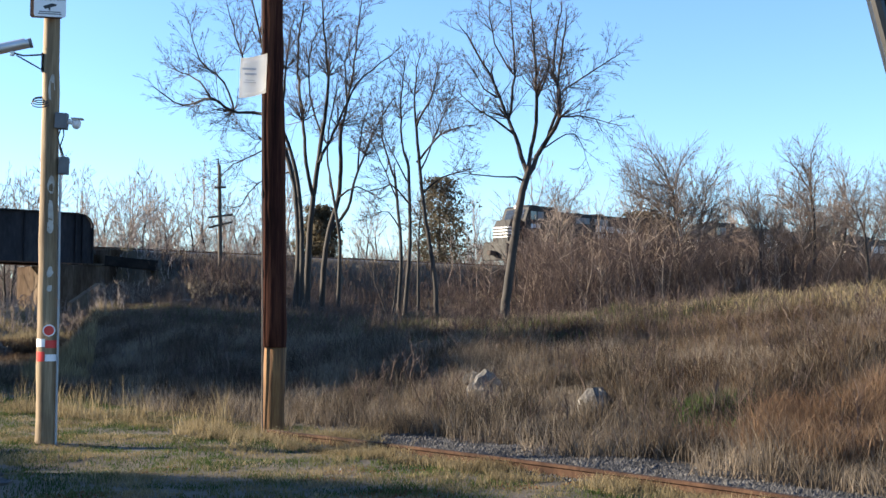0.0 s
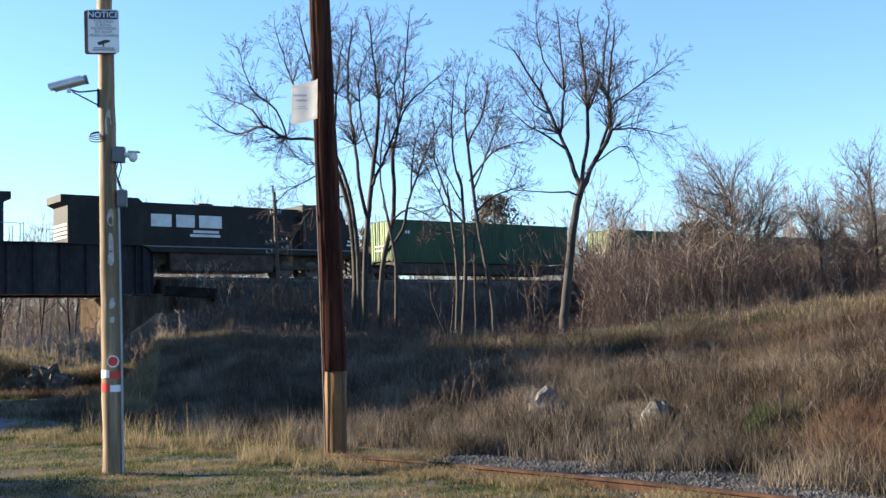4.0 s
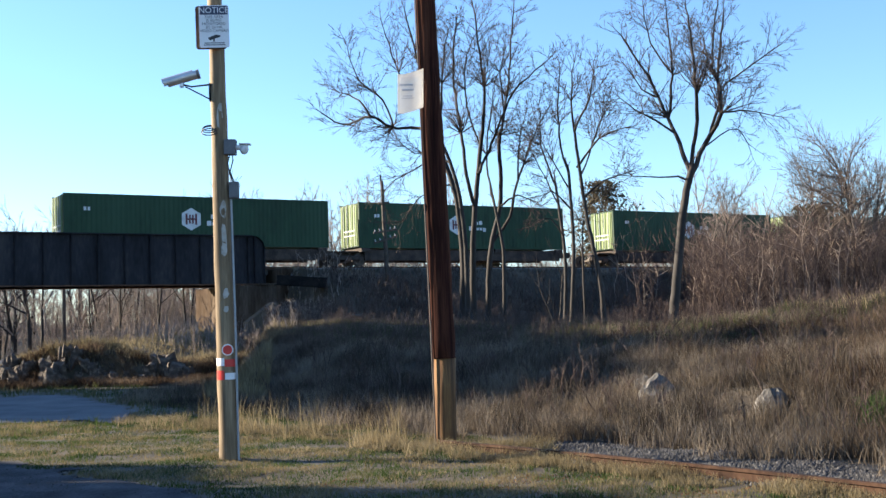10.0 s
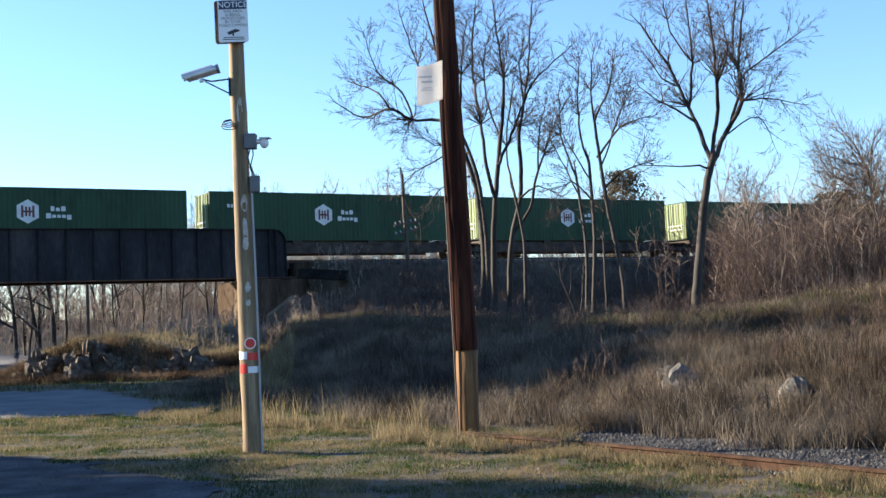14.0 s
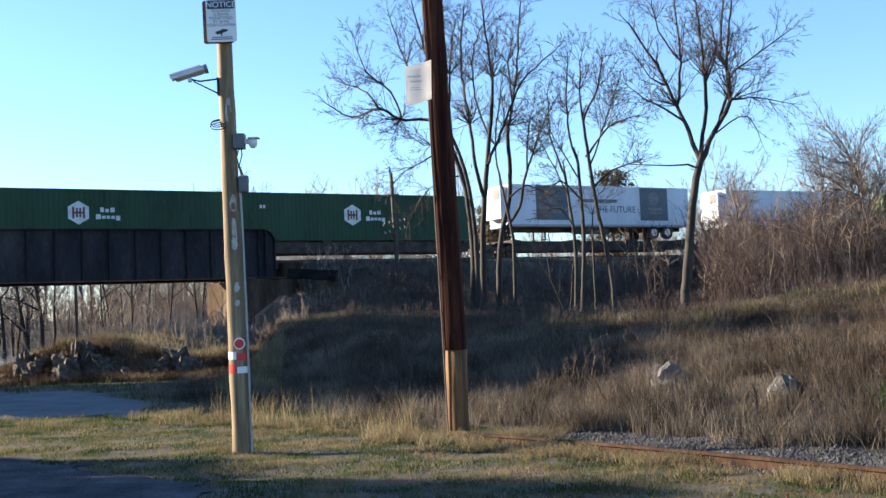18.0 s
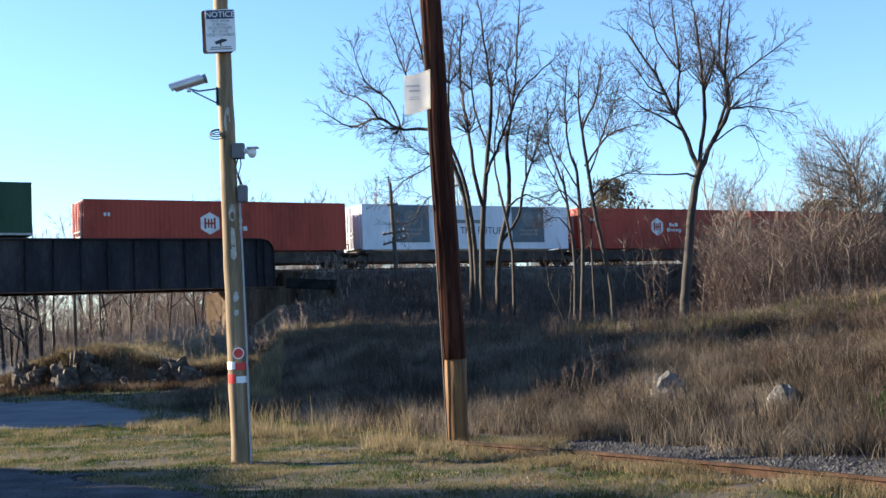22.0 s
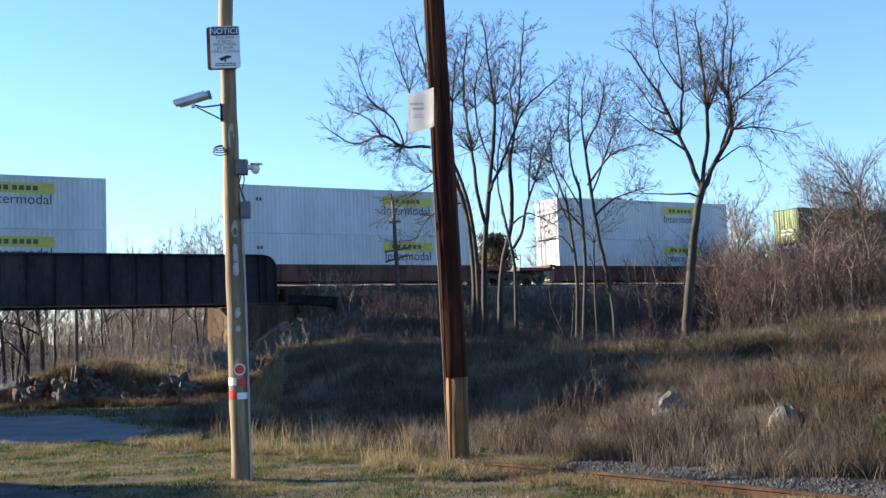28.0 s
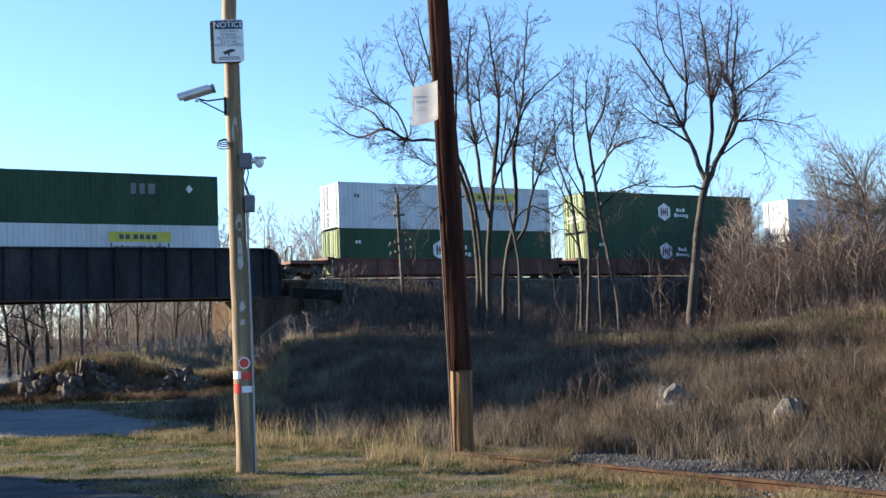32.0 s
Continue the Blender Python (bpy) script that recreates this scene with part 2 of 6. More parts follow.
PAPER = mat("white_paper", [(0.78, 0.78, 0.77), (0.86, 0.86, 0.85)], rough=0.8, scale=5, fine=30, bump=0.15)
_n, _l = PAPER.node_tree.nodes, PAPER.node_tree.links
_tr, _mix = _n.new("ShaderNodeBsdfTranslucent"), _n.new("ShaderNodeMixShader")
_tr.inputs[0].default_value, _mix.inputs[0].default_value = (0.8, 0.8, 0.78, 1), 0.5
_l.new(_n["Principled BSDF"].outputs[0], _mix.inputs[1])
_l.new(_tr.outputs[0], _mix.inputs[2])
_l.new(_mix.outputs[0], _n["Material Output"].inputs[0])
INK = mat("faded_ink", [(0.1, 0.1, 0.11), (0.16, 0.16, 0.17)], rough=0.7, scale=20, fine=90, bump=0)
PALEINK = mat("pale_ink", [(0.5, 0.5, 0.52), (0.6, 0.6, 0.62)], rough=0.7, scale=20, fine=90, bump=0)
NAVY = mat("sign_navy", [(0.02, 0.03, 0.07), (0.03, 0.04, 0.09)], rough=0.4, scale=8, fine=50, bump=0)
REDTAPE = mat("red_reflective_tape", [(0.5, 0.02, 0.02), (0.65, 0.04, 0.03)], rough=0.35, scale=8, fine=60, bump=0.05)
LIMECRUST = mat("lime_crust", [(0.3, 0.28, 0.24), (0.48, 0.46, 0.42)], rough=0.95, scale=10, fine=60, bump=0.3)

# ---- ground ----
v, f = ground_sheet()
ground = tagged(raw("ground", v, f, SOIL, smooth=True), "uneven ground of dark soil under dry grass", "ground", kind="structure")


def sheet(name, inside, x0, x1, y0, y1, step, lift, material, label, category):
    """A patch that lies on the ground, where inside(x, y) says so."""
    xs, ys = np.arange(x0, x1, step), np.arange(y0, y1, step)
    X, Y = np.meshgrid(xs, ys)
    K = inside(X, Y)
    Z = ground_at(X, Y) + lift
    nx = len(xs)
    i = (np.arange(len(ys) - 1)[:, None] * nx + np.arange(nx - 1)[None, :]).ravel()
    k = K.ravel()
    i = i[k[i] & k[i + 1] & k[i + nx] & k[i + nx + 1]]
    fc = np.stack([i, i + 1, i + 1 + nx, i + nx], 1)
    used, inv = np.unique(fc, return_inverse=True)
    V = np.stack([X.ravel(), Y.ravel(), Z.ravel()], 1)[used]
    return tagged(raw(name, V, inv.reshape(fc.shape), material, smooth=True), label, category, kind="structure")


def in_road(x, y):
    w = 0.35 * rough_at(x, y, 2.0) + 0.15 * rough_at(y, x, 0.7)
    near = y > 20.6 - 0.29 * x + w
    far = y < 47.5 + 1.45 * x + w + 10
    tip = x < -6.6 - 0.15 * (y - 25)
    return near & (y < 34.5 - 0.25 * (x + 14) + w) & (y + 1.9 * x < 13.2 + w) & tip | ((x < -17.5 - 0.16 * (y - 38) + w) & (x > -24 - 0.36 * (y - 38)) & (y > 33))


def in_drive(x, y):
    return (y + 1.03 * x < 9.7 + 0.3 * rough_at(x, y, 1.7) + 0.12 * rough_at(y, x, 0.5)) & (x < -2.6 + 0.2 * rough_at(x, y, 0.6))


sheet("road", in_road, -40, -5, 18, 95, 0.15, 0.02, ASPHALT, "blue-grey worn asphalt road through the underpass", "road")
sheet("driveway", in_drive, -16, -2, 6, 26, 0.08, 0.014, mat("gravelly_asphalt", [(0.026, 0.027, 0.03), (0.052, 0.053, 0.058), (0.1, 0.1, 0.105)], rough=0.95, spec=0.1, scale=1.5, fine=25, bump=0.9, dist=0.03), "rough gravelly asphalt driveway edge beside the grass", "driveway")


def rail_bed(s0, s1):
    bm = bmesh.new()
    prism(bm, [(-2.7, 4.2), (-1.15, RAIL - 0.2), (3.6, RAIL - 0.2), (8.2, RAIL - 0.2), (9.6, 4.2)], s0, s1)
    bmesh.ops.transform(bm, matrix=Matrix(((0, 1, 0, 0), (1, 0, 0, 0), (0, 0, 1, 0), (0, 0, 0, 1))), verts=bm.verts)
    bmesh.ops.recalc_face_normals(bm, faces=bm.faces)
    return bm


tagged(part("track_ballast", rail_bed(-12.0, 260), BALLAST, m=TRACK), "grey crushed-stone ballast shoulder of the main line", "ballast", kind="structure")
tagged(part("track_ballast", rail_bed(-200, -46.2), BALLAST, m=TRACK), "grey crushed-stone ballast beyond the bridge", "ballast", kind="structure")


def rail_mesh(length):
    """A flat-bottomed rail along x, its head at z = 0."""
    o = [(-0.075, -0.17), (0.075, -0.17), (0.075, -0.155), (0.012, -0.135), (0.012, -0.045), (0.036, -0.032), (0.036, -0.004), (-0.036, -0.004), (-0.036, -0.032), (-0.012, -0.045), (-0.012, -0.135), (-0.075, -0.155)]
    bm = bmesh.new()
    prism(bm, o, 0, length)
    bmesh.ops.transform(bm, matrix=Matrix(((0, 1, 0, 0), (1, 0, 0, 0), (0, 0, 1, 0), (0, 0, 0, 1))), verts=bm.verts)
    bmesh.ops.recalc_face_normals(bm, faces=bm.faces)
    return bm


for w in (0.58, 2.02):
    r = part("rail", rail_mesh(460), RUST, m=TRACK @ pose(-200, w, RAIL))
    tagged(r, "rust-sided main line rail with a bright worn head", "rail", "main line rails", kind="structure")
    part("rail_head", boxes([(0, -0.034, -0.005, 460, 0.034, 0.0)]), RAILTOP, r, "bright worn running surface")

# ties: the nearest ones show under the passing train
tie_me = None
for i in range(110):
    m = TRACK @ pose(-11.5 + i * 0.6, 1.3, RAIL - 0.17)
    if tie_me is None:
        t0 = part("railway_tie", boxes([(-0.11, -1.3, -0.16, 0.11, 1.3, 0.0)], 0.01), TIMBER, m=m)
        tie_me = t0.data
    else:
        t0 = put("railway_tie", tie_me, None, None, "", m)
    tagged(t0, "dark creosoted wooden tie bedded in ballast", "railway tie", "main line ties", kind="structure")

# ---- the girder bridge ----
bridge = thing("girder_bridge", "black riveted steel plate girder railway bridge with a rounded end", "bridge", m=TRACK, kind="structure")
G0, G1, GB, GT = -46.5, -13.3, 4.47, 7.28


def girder(y):
    o = [(G0, GB), (G1, GB), (G1, GT - 0.75)]
    o += [(G1 - 0.75 + 0.75 * math.cos(a), GT - 0.75 + 0.75 * math.sin(a)) for a in np.linspace(0.15, math.pi / 2, 8)]
    o += [(G0, GT)]
    bm = bmesh.new()
    prism(bm, o, y - 0.02, y + 0.02)
    part("web_plate", bm, STEEL, bridge)
    part("bottom_flange", boxes([(G0, y - 0.24, GB - 0.06, G1 + 0.05, y + 0.24, GB)]), RUST, bridge, "rust-stained bottom flange")
    bm = boxes([(G0, y - 0.24, GT, G1 - 0.75, y + 0.24, GT + 0.06)])
    pts = [(G1 - 0.75 + 0.78 * math.cos(a), GT - 0.75 + 0.78 * math.sin(a)) for a in np.linspace(0.0, math.pi / 2, 9)]
    for (xa, za), (xb, zb) in zip(pts, pts[1:]):
        q = [bm.verts.new((px, yy, pz)) for yy in (y - 0.24, y + 0.24) for px, pz in ((xa, za), (xb, zb))]
        bm.faces.new((q[0], q[1], q[3], q[2]))
    box(bm, G1, y - 0.24, GB, G1 + 0.05, y + 0.24, GT - 0.75)
    part("top_flange", bm, STEEL, bridge)
    st = None
    x = G1 - 0.55
    k = 0
    while x > G0:
        if st is None:
            bm = boxes([(-0.05, -0.17, GB, 0.05, -0.02, GT), (-0.012, -0.2, GB, 0.012, -0.16, GT)])
            st = part("stiffener", bm, STEEL, bridge, m=pose(x, y, 0)).data
        else:
            put("stiffener", st, None, bridge, m=pose(x, y, 0))
        k += 1
        x -= 0.42 if k < 2 else 1.47
    fl = boxes([(G0, y - 0.035, GB + 0.02, G1, y - 0.02, GB + 0.2), (G0, y - 0.035, GT - 0.2, G1 - 0.7, y - 0.02, GT - 0.02)])
    bm = fl
    for i in range(170):
        xx = G1 - 0.2 - i * 0.2
        for zz in (GB + 0.11, GT - 0.11):
            if xx < G1 - 0.7 or zz < 6:
                box(bm, xx - 0.018, y - 0.048, zz - 0.018, xx + 0.018, y - 0.034, zz + 0.018)
    part("flange_angle", bm, STEEL, bridge)


girder(-0.55)
girder(3.3)
part("deck", boxes([(G0, -0.3, 5.0, G1 + 0.4, 3.05, 5.28)]), TIMBER, bridge)
bm = bmesh.new()
for i in range(16):
    box(bm, G0 + 1 + i * 2.1, -0.5, GB + 0.05, G0 + 1.2 + i * 2.1, 3.2, GB + 0.55)
part("floor_beam", bm, STEEL, bridge)

STAINED = mat("rust_stained_concrete", [(0.04, 0.027, 0.018), (0.085, 0.062, 0.045), (0.16, 0.125, 0.095)], rough=0.97, spec=0.04, scale=0.6, fine=7, bump=0.5, stretch=(1.5, 1.5, 0.3))
abut = thing("bridge_abutment", "stained concrete bridge abutment streaked with rust", "abutment", m=TRACK, kind="structure")
part("abutment_wall", boxes([(-15.3, -1.0, -0.5, -12.6, 5.6, 4.36)], 0.06), STAINED, abut)
part("bearing_seat", boxes([(-13.9, -1.1, 4.36, -12.4, 5.0, 4.46)], 0.02), STAINED, abut)
part("back_wall", boxes([(-12.62, -1.6, -0.5, -11.75, 7.0, 5.32)], 0.05), STAINED, abut)
part("wing_wall", boxes([(-12.5, -3.4, -0.5, -11.9, -1.6, 3.3)], 0.05), STAINED, abut)
part("step_block", prism(bmesh.new(), [(-15.5, -0.4), (-13.9, -0.4), (-13.9, 3.3), (-15.5, 2.2)], -3.4, -2.7), CONCRETE, abut, "sloping concrete wing beside the abutment")
part("footing", boxes([(-16.6, -4.5, -0.4, -14.8, -3.8, 0.7)], 0.04), CONCRETE, abut)
part("brace", boxes([(-15.3, -0.2, 4.1, -14.9, 0.1, 4.36)], 0.02), RUST, abut)
toe = tagged(part("low_wall", boxes([(-20.2, 0.2, -0.4, -16.2, 0.65, 1.05)], 0.05), CONCRETE, m=TRACK), "low weathered concrete wall under the bridge", "wall", kind="structure")
ab2 = tagged(part("far_abutment", boxes([(-48.3, -1.0, -0.5, -46.0, 7.0, 4.4)], 0.06), CONCRETE, m=TRACK), "concrete abutment at the far end of the bridge", "abutment", kind="structure")

beam = thing("old_steel_trough", "black rusted steel trough lying on the railway bank", "steel trough", m=pose(-8.15, 66.0, 4.12, 0, 4, 20))
SOOT = mat("soot_black_steel", [(0.006, 0.006, 0.007), (0.012, 0.012, 0.013), (0.025, 0.022, 0.02)], rough=0.9, spec=0.1, scale=2, fine=14, bump=0.6)
part("side_plate", boxes([(-1.5, -0.25, 0.0, 1.35, -0.2, 0.5)], 0.02), SOOT, beam)
part("bottom_plate", boxes([(-1.5, -0.25, -0.04, 1.5, 0.4, 0.0)], 0.01), SOOT, beam)
part("side_plate", boxes([(-1.35, 0.35, 0.0, 1.5, 0.4, 0.46)], 0.02), SOOT, beam)
part("end_plate", boxes([(1.3, -0.2, 0.0, 1.34, 0.35, 0.4)], 0.01), SOOT, beam)

# ---- spur track ----
SPUR = [(8.9 - 0.29 * y - 0.0176 * y * y, y) for y in np.linspace(7.6, 15.9, 42)]


def sweep(path, outline, name, material, z):
    bm = bmesh.new()
    rings = []
    for i, (x, y) in enumerate(path):
        xa, ya = path[max(i - 1, 0)]
        xb, yb = path[min(i + 1, len(path) - 1)]
        d = Vector((xb - xa, yb - ya, 0)).normalized()
        nrm = Vector((d.y, -d.x, 0))
        rings.append([bm.verts.new((x + nrm.x * o, y + nrm.y * o, z + h)) for o, h in outline])
    k = len(outline)
    for r, q in zip(rings, rings[1:]):
        for j in range(k):
            bm.faces.new((r[j], r[(j + 1) % k], q[(j + 1) % k], q[j]))
    bm.faces.new(rings[0])
    bm.faces.new(rings[-1][::-1])
    bmesh.ops.recalc_face_normals(bm, faces=bm.faces)
    return bm


RAILSEC = [(-0.07, -0.17), (0.07, -0.17), (0.07, -0.15), (0.012, -0.13), (0.012, -0.045), (0.036, -0.03), (0.034, 0.0), (-0.034, 0.0), (-0.036, -0.03), (-0.012, -0.045), (-0.012, -0.13), (-0.07, -0.15)]
spur = part("spur_rail", sweep(SPUR, RAILSEC, "r", RUST, 0.13), OLDRAIL)
tagged(spur, "rusty brown rail of a little used siding", "rail", kind="structure")


# ---- the pole with cameras ----
def shaft(path, sides=18, seed=1, wob=0.004):
    """A round tapering shaft: rows of x, y, z, radius."""
    rs = np.random.default_rng(seed)
    bm = bmesh.new()
    rings = []
    for x, y, z, r in path:
        ph = rs.uniform(0, 6)
        rings.append([bm.verts.new((x + (r + wob * math.sin(3 * a + ph)) * math.cos(a), y + (r + wob * math.sin(2 * a + ph)) * math.sin(a), z)) for a in np.linspace(0, 2 * math.pi, sides, endpoint=False)])
    for p, q in zip(rings, rings[1:]):
        for j in range(sides):
            bm.faces.new((p[j], p[(j + 1) % sides], q[(j + 1) % sides], q[j]))
    bm.faces.new(rings[0][::-1])
    bm.faces.new(rings[-1])
    return bm


def lerp_path(base, top, r0, r1, z0, z1, n, seed, wob=0.01):
    rs = np.random.default_rng(seed)
    return [(base[0] + (top[0] - base[0]) * k + rs.uniform(-wob, wob), base[1] + (top[1] - base[1]) * k, z0 + (z1 - z0) * k, r0 + (r1 - r0) * k) for k in np.linspace(0, 1, n)]


cpole = thing("camera_pole", "slim weathered wooden pole carrying cameras and a notice", "pole")
part("shaft", shaft(lerp_path((-2.895, 15.42), (-2.99, 15.42), 0.129, 0.088, -0.3, 7.6, 26, 3, 0.006), seed=4), OLDPOLE, cpole, smooth=True)
part("conduit", bent(bmesh.new(), [(-2.765, 15.36, 0.0), (-2.775, 15.36, 1.8), (-2.80, 15.36, 3.4)], 0.014), GREYBOX, cpole, "pale cable conduit up the side")
for z0, zh, xw in ((3.25, 0.28, 0.06), (2.72, 0.2, 0.05), (2.9, 0.45, 0.045), (2.15, 0.16, 0.05), (4.45, 0.5, 0.05), (1.95, 0.1, 0.05)):
    rr = np.random.default_rng(int(z0 * 100))
    bm = bmesh.new()
    ax = -2.895 - 0.0125 * z0
    r = 0.129 - 0.0062 * z0 + 0.004
    n = 12
    fr = []
    for j in range(n):
        a = 2 * math.pi * j / n
        k = rr.uniform(0.6, 1.0)
        ang = -math.pi / 2 + 0.35 + (xw * k * math.cos(a)) / r
        fr.append(bm.verts.new((ax + r * math.cos(ang), 15.42 + r * math.sin(ang), z0 + zh * k * 0.5 * math.sin(a))))
    bm.faces.new(fr)
    part("lichen_patch", bm, LIMECRUST, cpole, "pale peeling patch on the wood")


def disc(bm, m, r, depth, n=24):
    bmesh.ops.create_cone(bm, cap_ends=True, segments=n, radius1=r, radius2=r, depth=depth, matrix=m)
    return bm


dot = thing("round_reflector", "round red reflector with a white rim on the pole", "reflector", m=pose(-2.868, 15.28, 1.425, 90, 0, 8))
part("rim", disc(bmesh.new(), Matrix(), 0.075, 0.008), SIGNWHITE, dot)
part("lens", disc(bmesh.new(), pose(0, 0, 0.006), 0.06, 0.008), REDTAPE, dot)


def band(name, z, h, a0, a1, material):
    ax, r = -2.895 - 0.0125 * z, 0.129 - 0.0062 * z + 0.006
    bm = bmesh.new()
    aa = np.linspace(radians(a0), radians(a1), 9)
    lo = [bm.verts.new((ax + r * math.cos(a), 15.42 + r * math.sin(a), z - h / 2)) for a in aa]
    hi = [bm.verts.new((ax + r * math.cos(a), 15.42 + r * math.sin(a), z + h / 2)) for a in aa]
    for i in range(8):
        bm.faces.new((lo[i], lo[i + 1], hi[i + 1], hi[i]))
    return part(name, bm, material, cpole)


band("reflective_tape", 1.255, 0.095, -90, -10, REDTAPE)
band("reflective_tape", 1.27, 0.10, -170, -92, SIGNWHITE)
band("reflective_tape", 1.085, 0.085, -90, -12, SIGNWHITE)
band("reflective_tape", 1.10, 0.12, -172, -94, REDTAPE)


def words(text, size, material, parent, m, name="lettering", align="CENTER"):
    cu = bpy.data.curves.new(name, "FONT")
    cu.body, cu.size, cu.align_x, cu.align_y, cu.extrude = text, size, align, "CENTER", 0.0008
    cu.materials.append(material)
    ob = new(name, cu)
    ob.parent, ob.matrix_basis = parent, m
    return ob


# lettering faces the camera: its local frame stands up and looks along -y
UP = pose(0, 0, 0, 90, 0, 0)


def rounded(bm, w, h, r, y0, y1):
    o = []
    for cx, cz, a0 in ((w / 2 - r, h / 2 - r, 0), (-w / 2 + r, h / 2 - r, 90), (-w / 2 + r, -h / 2 + r, 180), (w / 2 - r, -h / 2 + r, 270)):
        o += [(cx + r * math.cos(radians(a0 + k * 22.5)), cz + r * math.sin(radians(a0 + k * 22.5))) for k in range(5)]
    return prism(bm, o, y0, y1)


notice = thing("notice_sign", "white metal notice sign with a navy header on the pole", "sign", m=pose(-2.952, 15.22, 5.635, 0, -0.8, 6))
part("sign_panel", rounded(bmesh.new(), 0.385, 0.56, 0.03, -0.004, 0.004), SIGNWHITE, notice)
part("backing_board", rounded(bmesh.new(), 0.39, 0.57, 0.03, 0.03, 0.05), RUST, notice, "dark board behind the panel", m=pose(-0.045, 0, -0.005))
part("spacer", boxes([(-0.1, 0.004, -0.2, 0.1, 0.12, 0.2)]), TIMBER, notice)
part("header_bar", rounded(bmesh.new(), 0.365, 0.115, 0.022, -0.008, -0.0035), NAVY, notice, m=pose(0, 0, 0.212))
words("NOTICE", 0.105, SIGNWHITE, notice, pose(0, -0.0095, 0.21) @ UP)
for k, w in enumerate(("THIS AREA", "IS BEING", "MONITORED", "BY 24 HR", "VIDEO CAMERA")):
    words(w, 0.052, INK, notice, pose(0, -0.006, 0.125 - k * 0.046) @ UP)
bm = prism(bmesh.new(), [(-0.085, -0.15), (-0.06, -0.185), (0.075, -0.14), (0.08, -0.12), (0.02, -0.11)], -0.007, -0.004)
box(bm, -0.015, -0.007, -0.2, 0.005, -0.004, -0.16)
part("camera_pictogram", bm, BLACK, notice)
part("small_print", boxes([(-0.13, -0.0065, -0.225, 0.13, -0.004, -0.213), (-0.14, -0.0065, -0.25, 0.14, -0.004, -0.238)]), INK, notice)

cctv = thing("bullet_camera", "silver bullet security camera on a thin bracket", "security camera", m=pose(-3.39, 15.3, 4.975, 0, -16, 4))
part("housing", tube(bmesh.new(), (-0.2, 0, 0), (0.2, 0, 0), 0.056, n=20), ALU, cctv, smooth=False)
bm = bmesh.new()
arc = [radians(a) for a in range(-15, 196, 15)]
rows = [[bm.verts.new((x, r * math.cos(a), 0.006 + r * math.sin(a))) for a in arc] for x, r in ((-0.265, 0.071), (0.15, 0.071), (0.15, 0.064), (-0.265, 0.064))]
for p, q in zip(rows, rows[1:] + rows[:1]):
    for k in range(len(arc) - 1):
        bm.faces.new((p[k], p[k + 1], q[k + 1], q[k]))
part("sun_shield", bm, ALU, cctv, "pale curved sun shield over the housing")
part("end_cap", tube(bmesh.new(), (0.19, 0, 0), (0.225, 0, 0), 0.063, n=20), SLATE, cctv)
part("lens", disc(bmesh.new(), pose(-0.203, 0, 0, 0, 90, 0), 0.045, 0.012), BLACK, cctv)
brk = thing("camera_bracket", "thin dark steel bracket bolted to the pole", "bracket")
part("arm", bent(bmesh.new(), [(-3.40, 15.3, 4.9), (-3.28, 15.32, 4.87), (-3.04, 15.36, 4.9)], 0.011), STEEL, brk)
part("stay", bent(bmesh.new(), [(-3.36, 15.3, 4.87), (-3.04, 15.36, 4.70)], 0.009), STEEL, brk)
part("back_plate", boxes([(-3.06, 15.33, 4.68, -3.045, 15.4, 4.92)], 0.004), STEEL, brk)
part("joint", boxes([(-3.43, 15.275, 4.86, -3.38, 15.325, 4.92)], 0.01), ALU, brk)

loop = thing("cable_loop", "loose loop of black cable round the pole", "cable")
bm = bmesh.new()
for off, rad in ((0, 0.085), (0.02, 0.075), (-0.03, 0.09)):
    ps = [(-3.055 + rad * math.cos(a) * 1.2, 15.33 + 0.06 * math.sin(a), 4.30 + off + rad * 0.62 * math.sin(a)) for a in np.linspace(0.4, 6.0, 16)]
    bent(bm, ps, 0.007, 6)
part("coil", bm, BLACK, loop)

dome = thing("side_camera", "small pale camera on a grey junction box", "security camera", m=pose(-2.80, 15.36, 4.06, 0, 2, 0))
part("junction_box", boxes([(-0.07, -0.07, -0.1, 0.08, 0.07, 0.1)], 0.012), SLATE, dome)
part("neck", disc(bmesh.new(), pose(0.11, 0, 0, 0, 90, 0), 0.035, 0.08), PALEPLASTIC, dome)
bm = bmesh.new()
bmesh.ops.create_uvsphere(bm, u_segments=16, v_segments=10, radius=0.065, matrix=pose(0.185, 0, -0.02) @ Matrix.Diagonal((0.9, 0.9, 1.1, 1)))
part("head", bm, PALEPLASTIC, dome, smooth=True)
part("rain_hood", boxes([(0.12, -0.07, 0.035, 0.27, 0.07, 0.05)], 0.006), PALEPLASTIC, dome)
lbox = thing("cable_box", "grey plastic cable box on the pole", "junction box", m=pose(-2.755, 15.36, 3.495, 0, 1, 0))
part("case", boxes([(-0.06, -0.05, -0.11, 0.06, 0.05, 0.11)], 0.01), SLATE, lbox)
part("cover", boxes([(-0.052, -0.058, -0.1, 0.052, -0.05, 0.1)], 0.004), SLATE, lbox)
cab = thing("camera_cables", "two black cables hanging between the camera boxes", "cable")
part("cable", bent(bmesh.new(), [(-2.80, 15.34, 3.97), (-2.83, 15.33, 3.85), (-2.80, 15.33, 3.7), (-2.77, 15.34, 3.6)], 0.008, 6), BLACK, cab)
part("cable", bent(bmesh.new(), [(-2.77, 15.34, 3.97), (-2.76, 15.33, 3.88), (-2.80, 15.33, 3.74), (-2.75, 15.34, 3.6)], 0.008, 6), BLACK, cab)

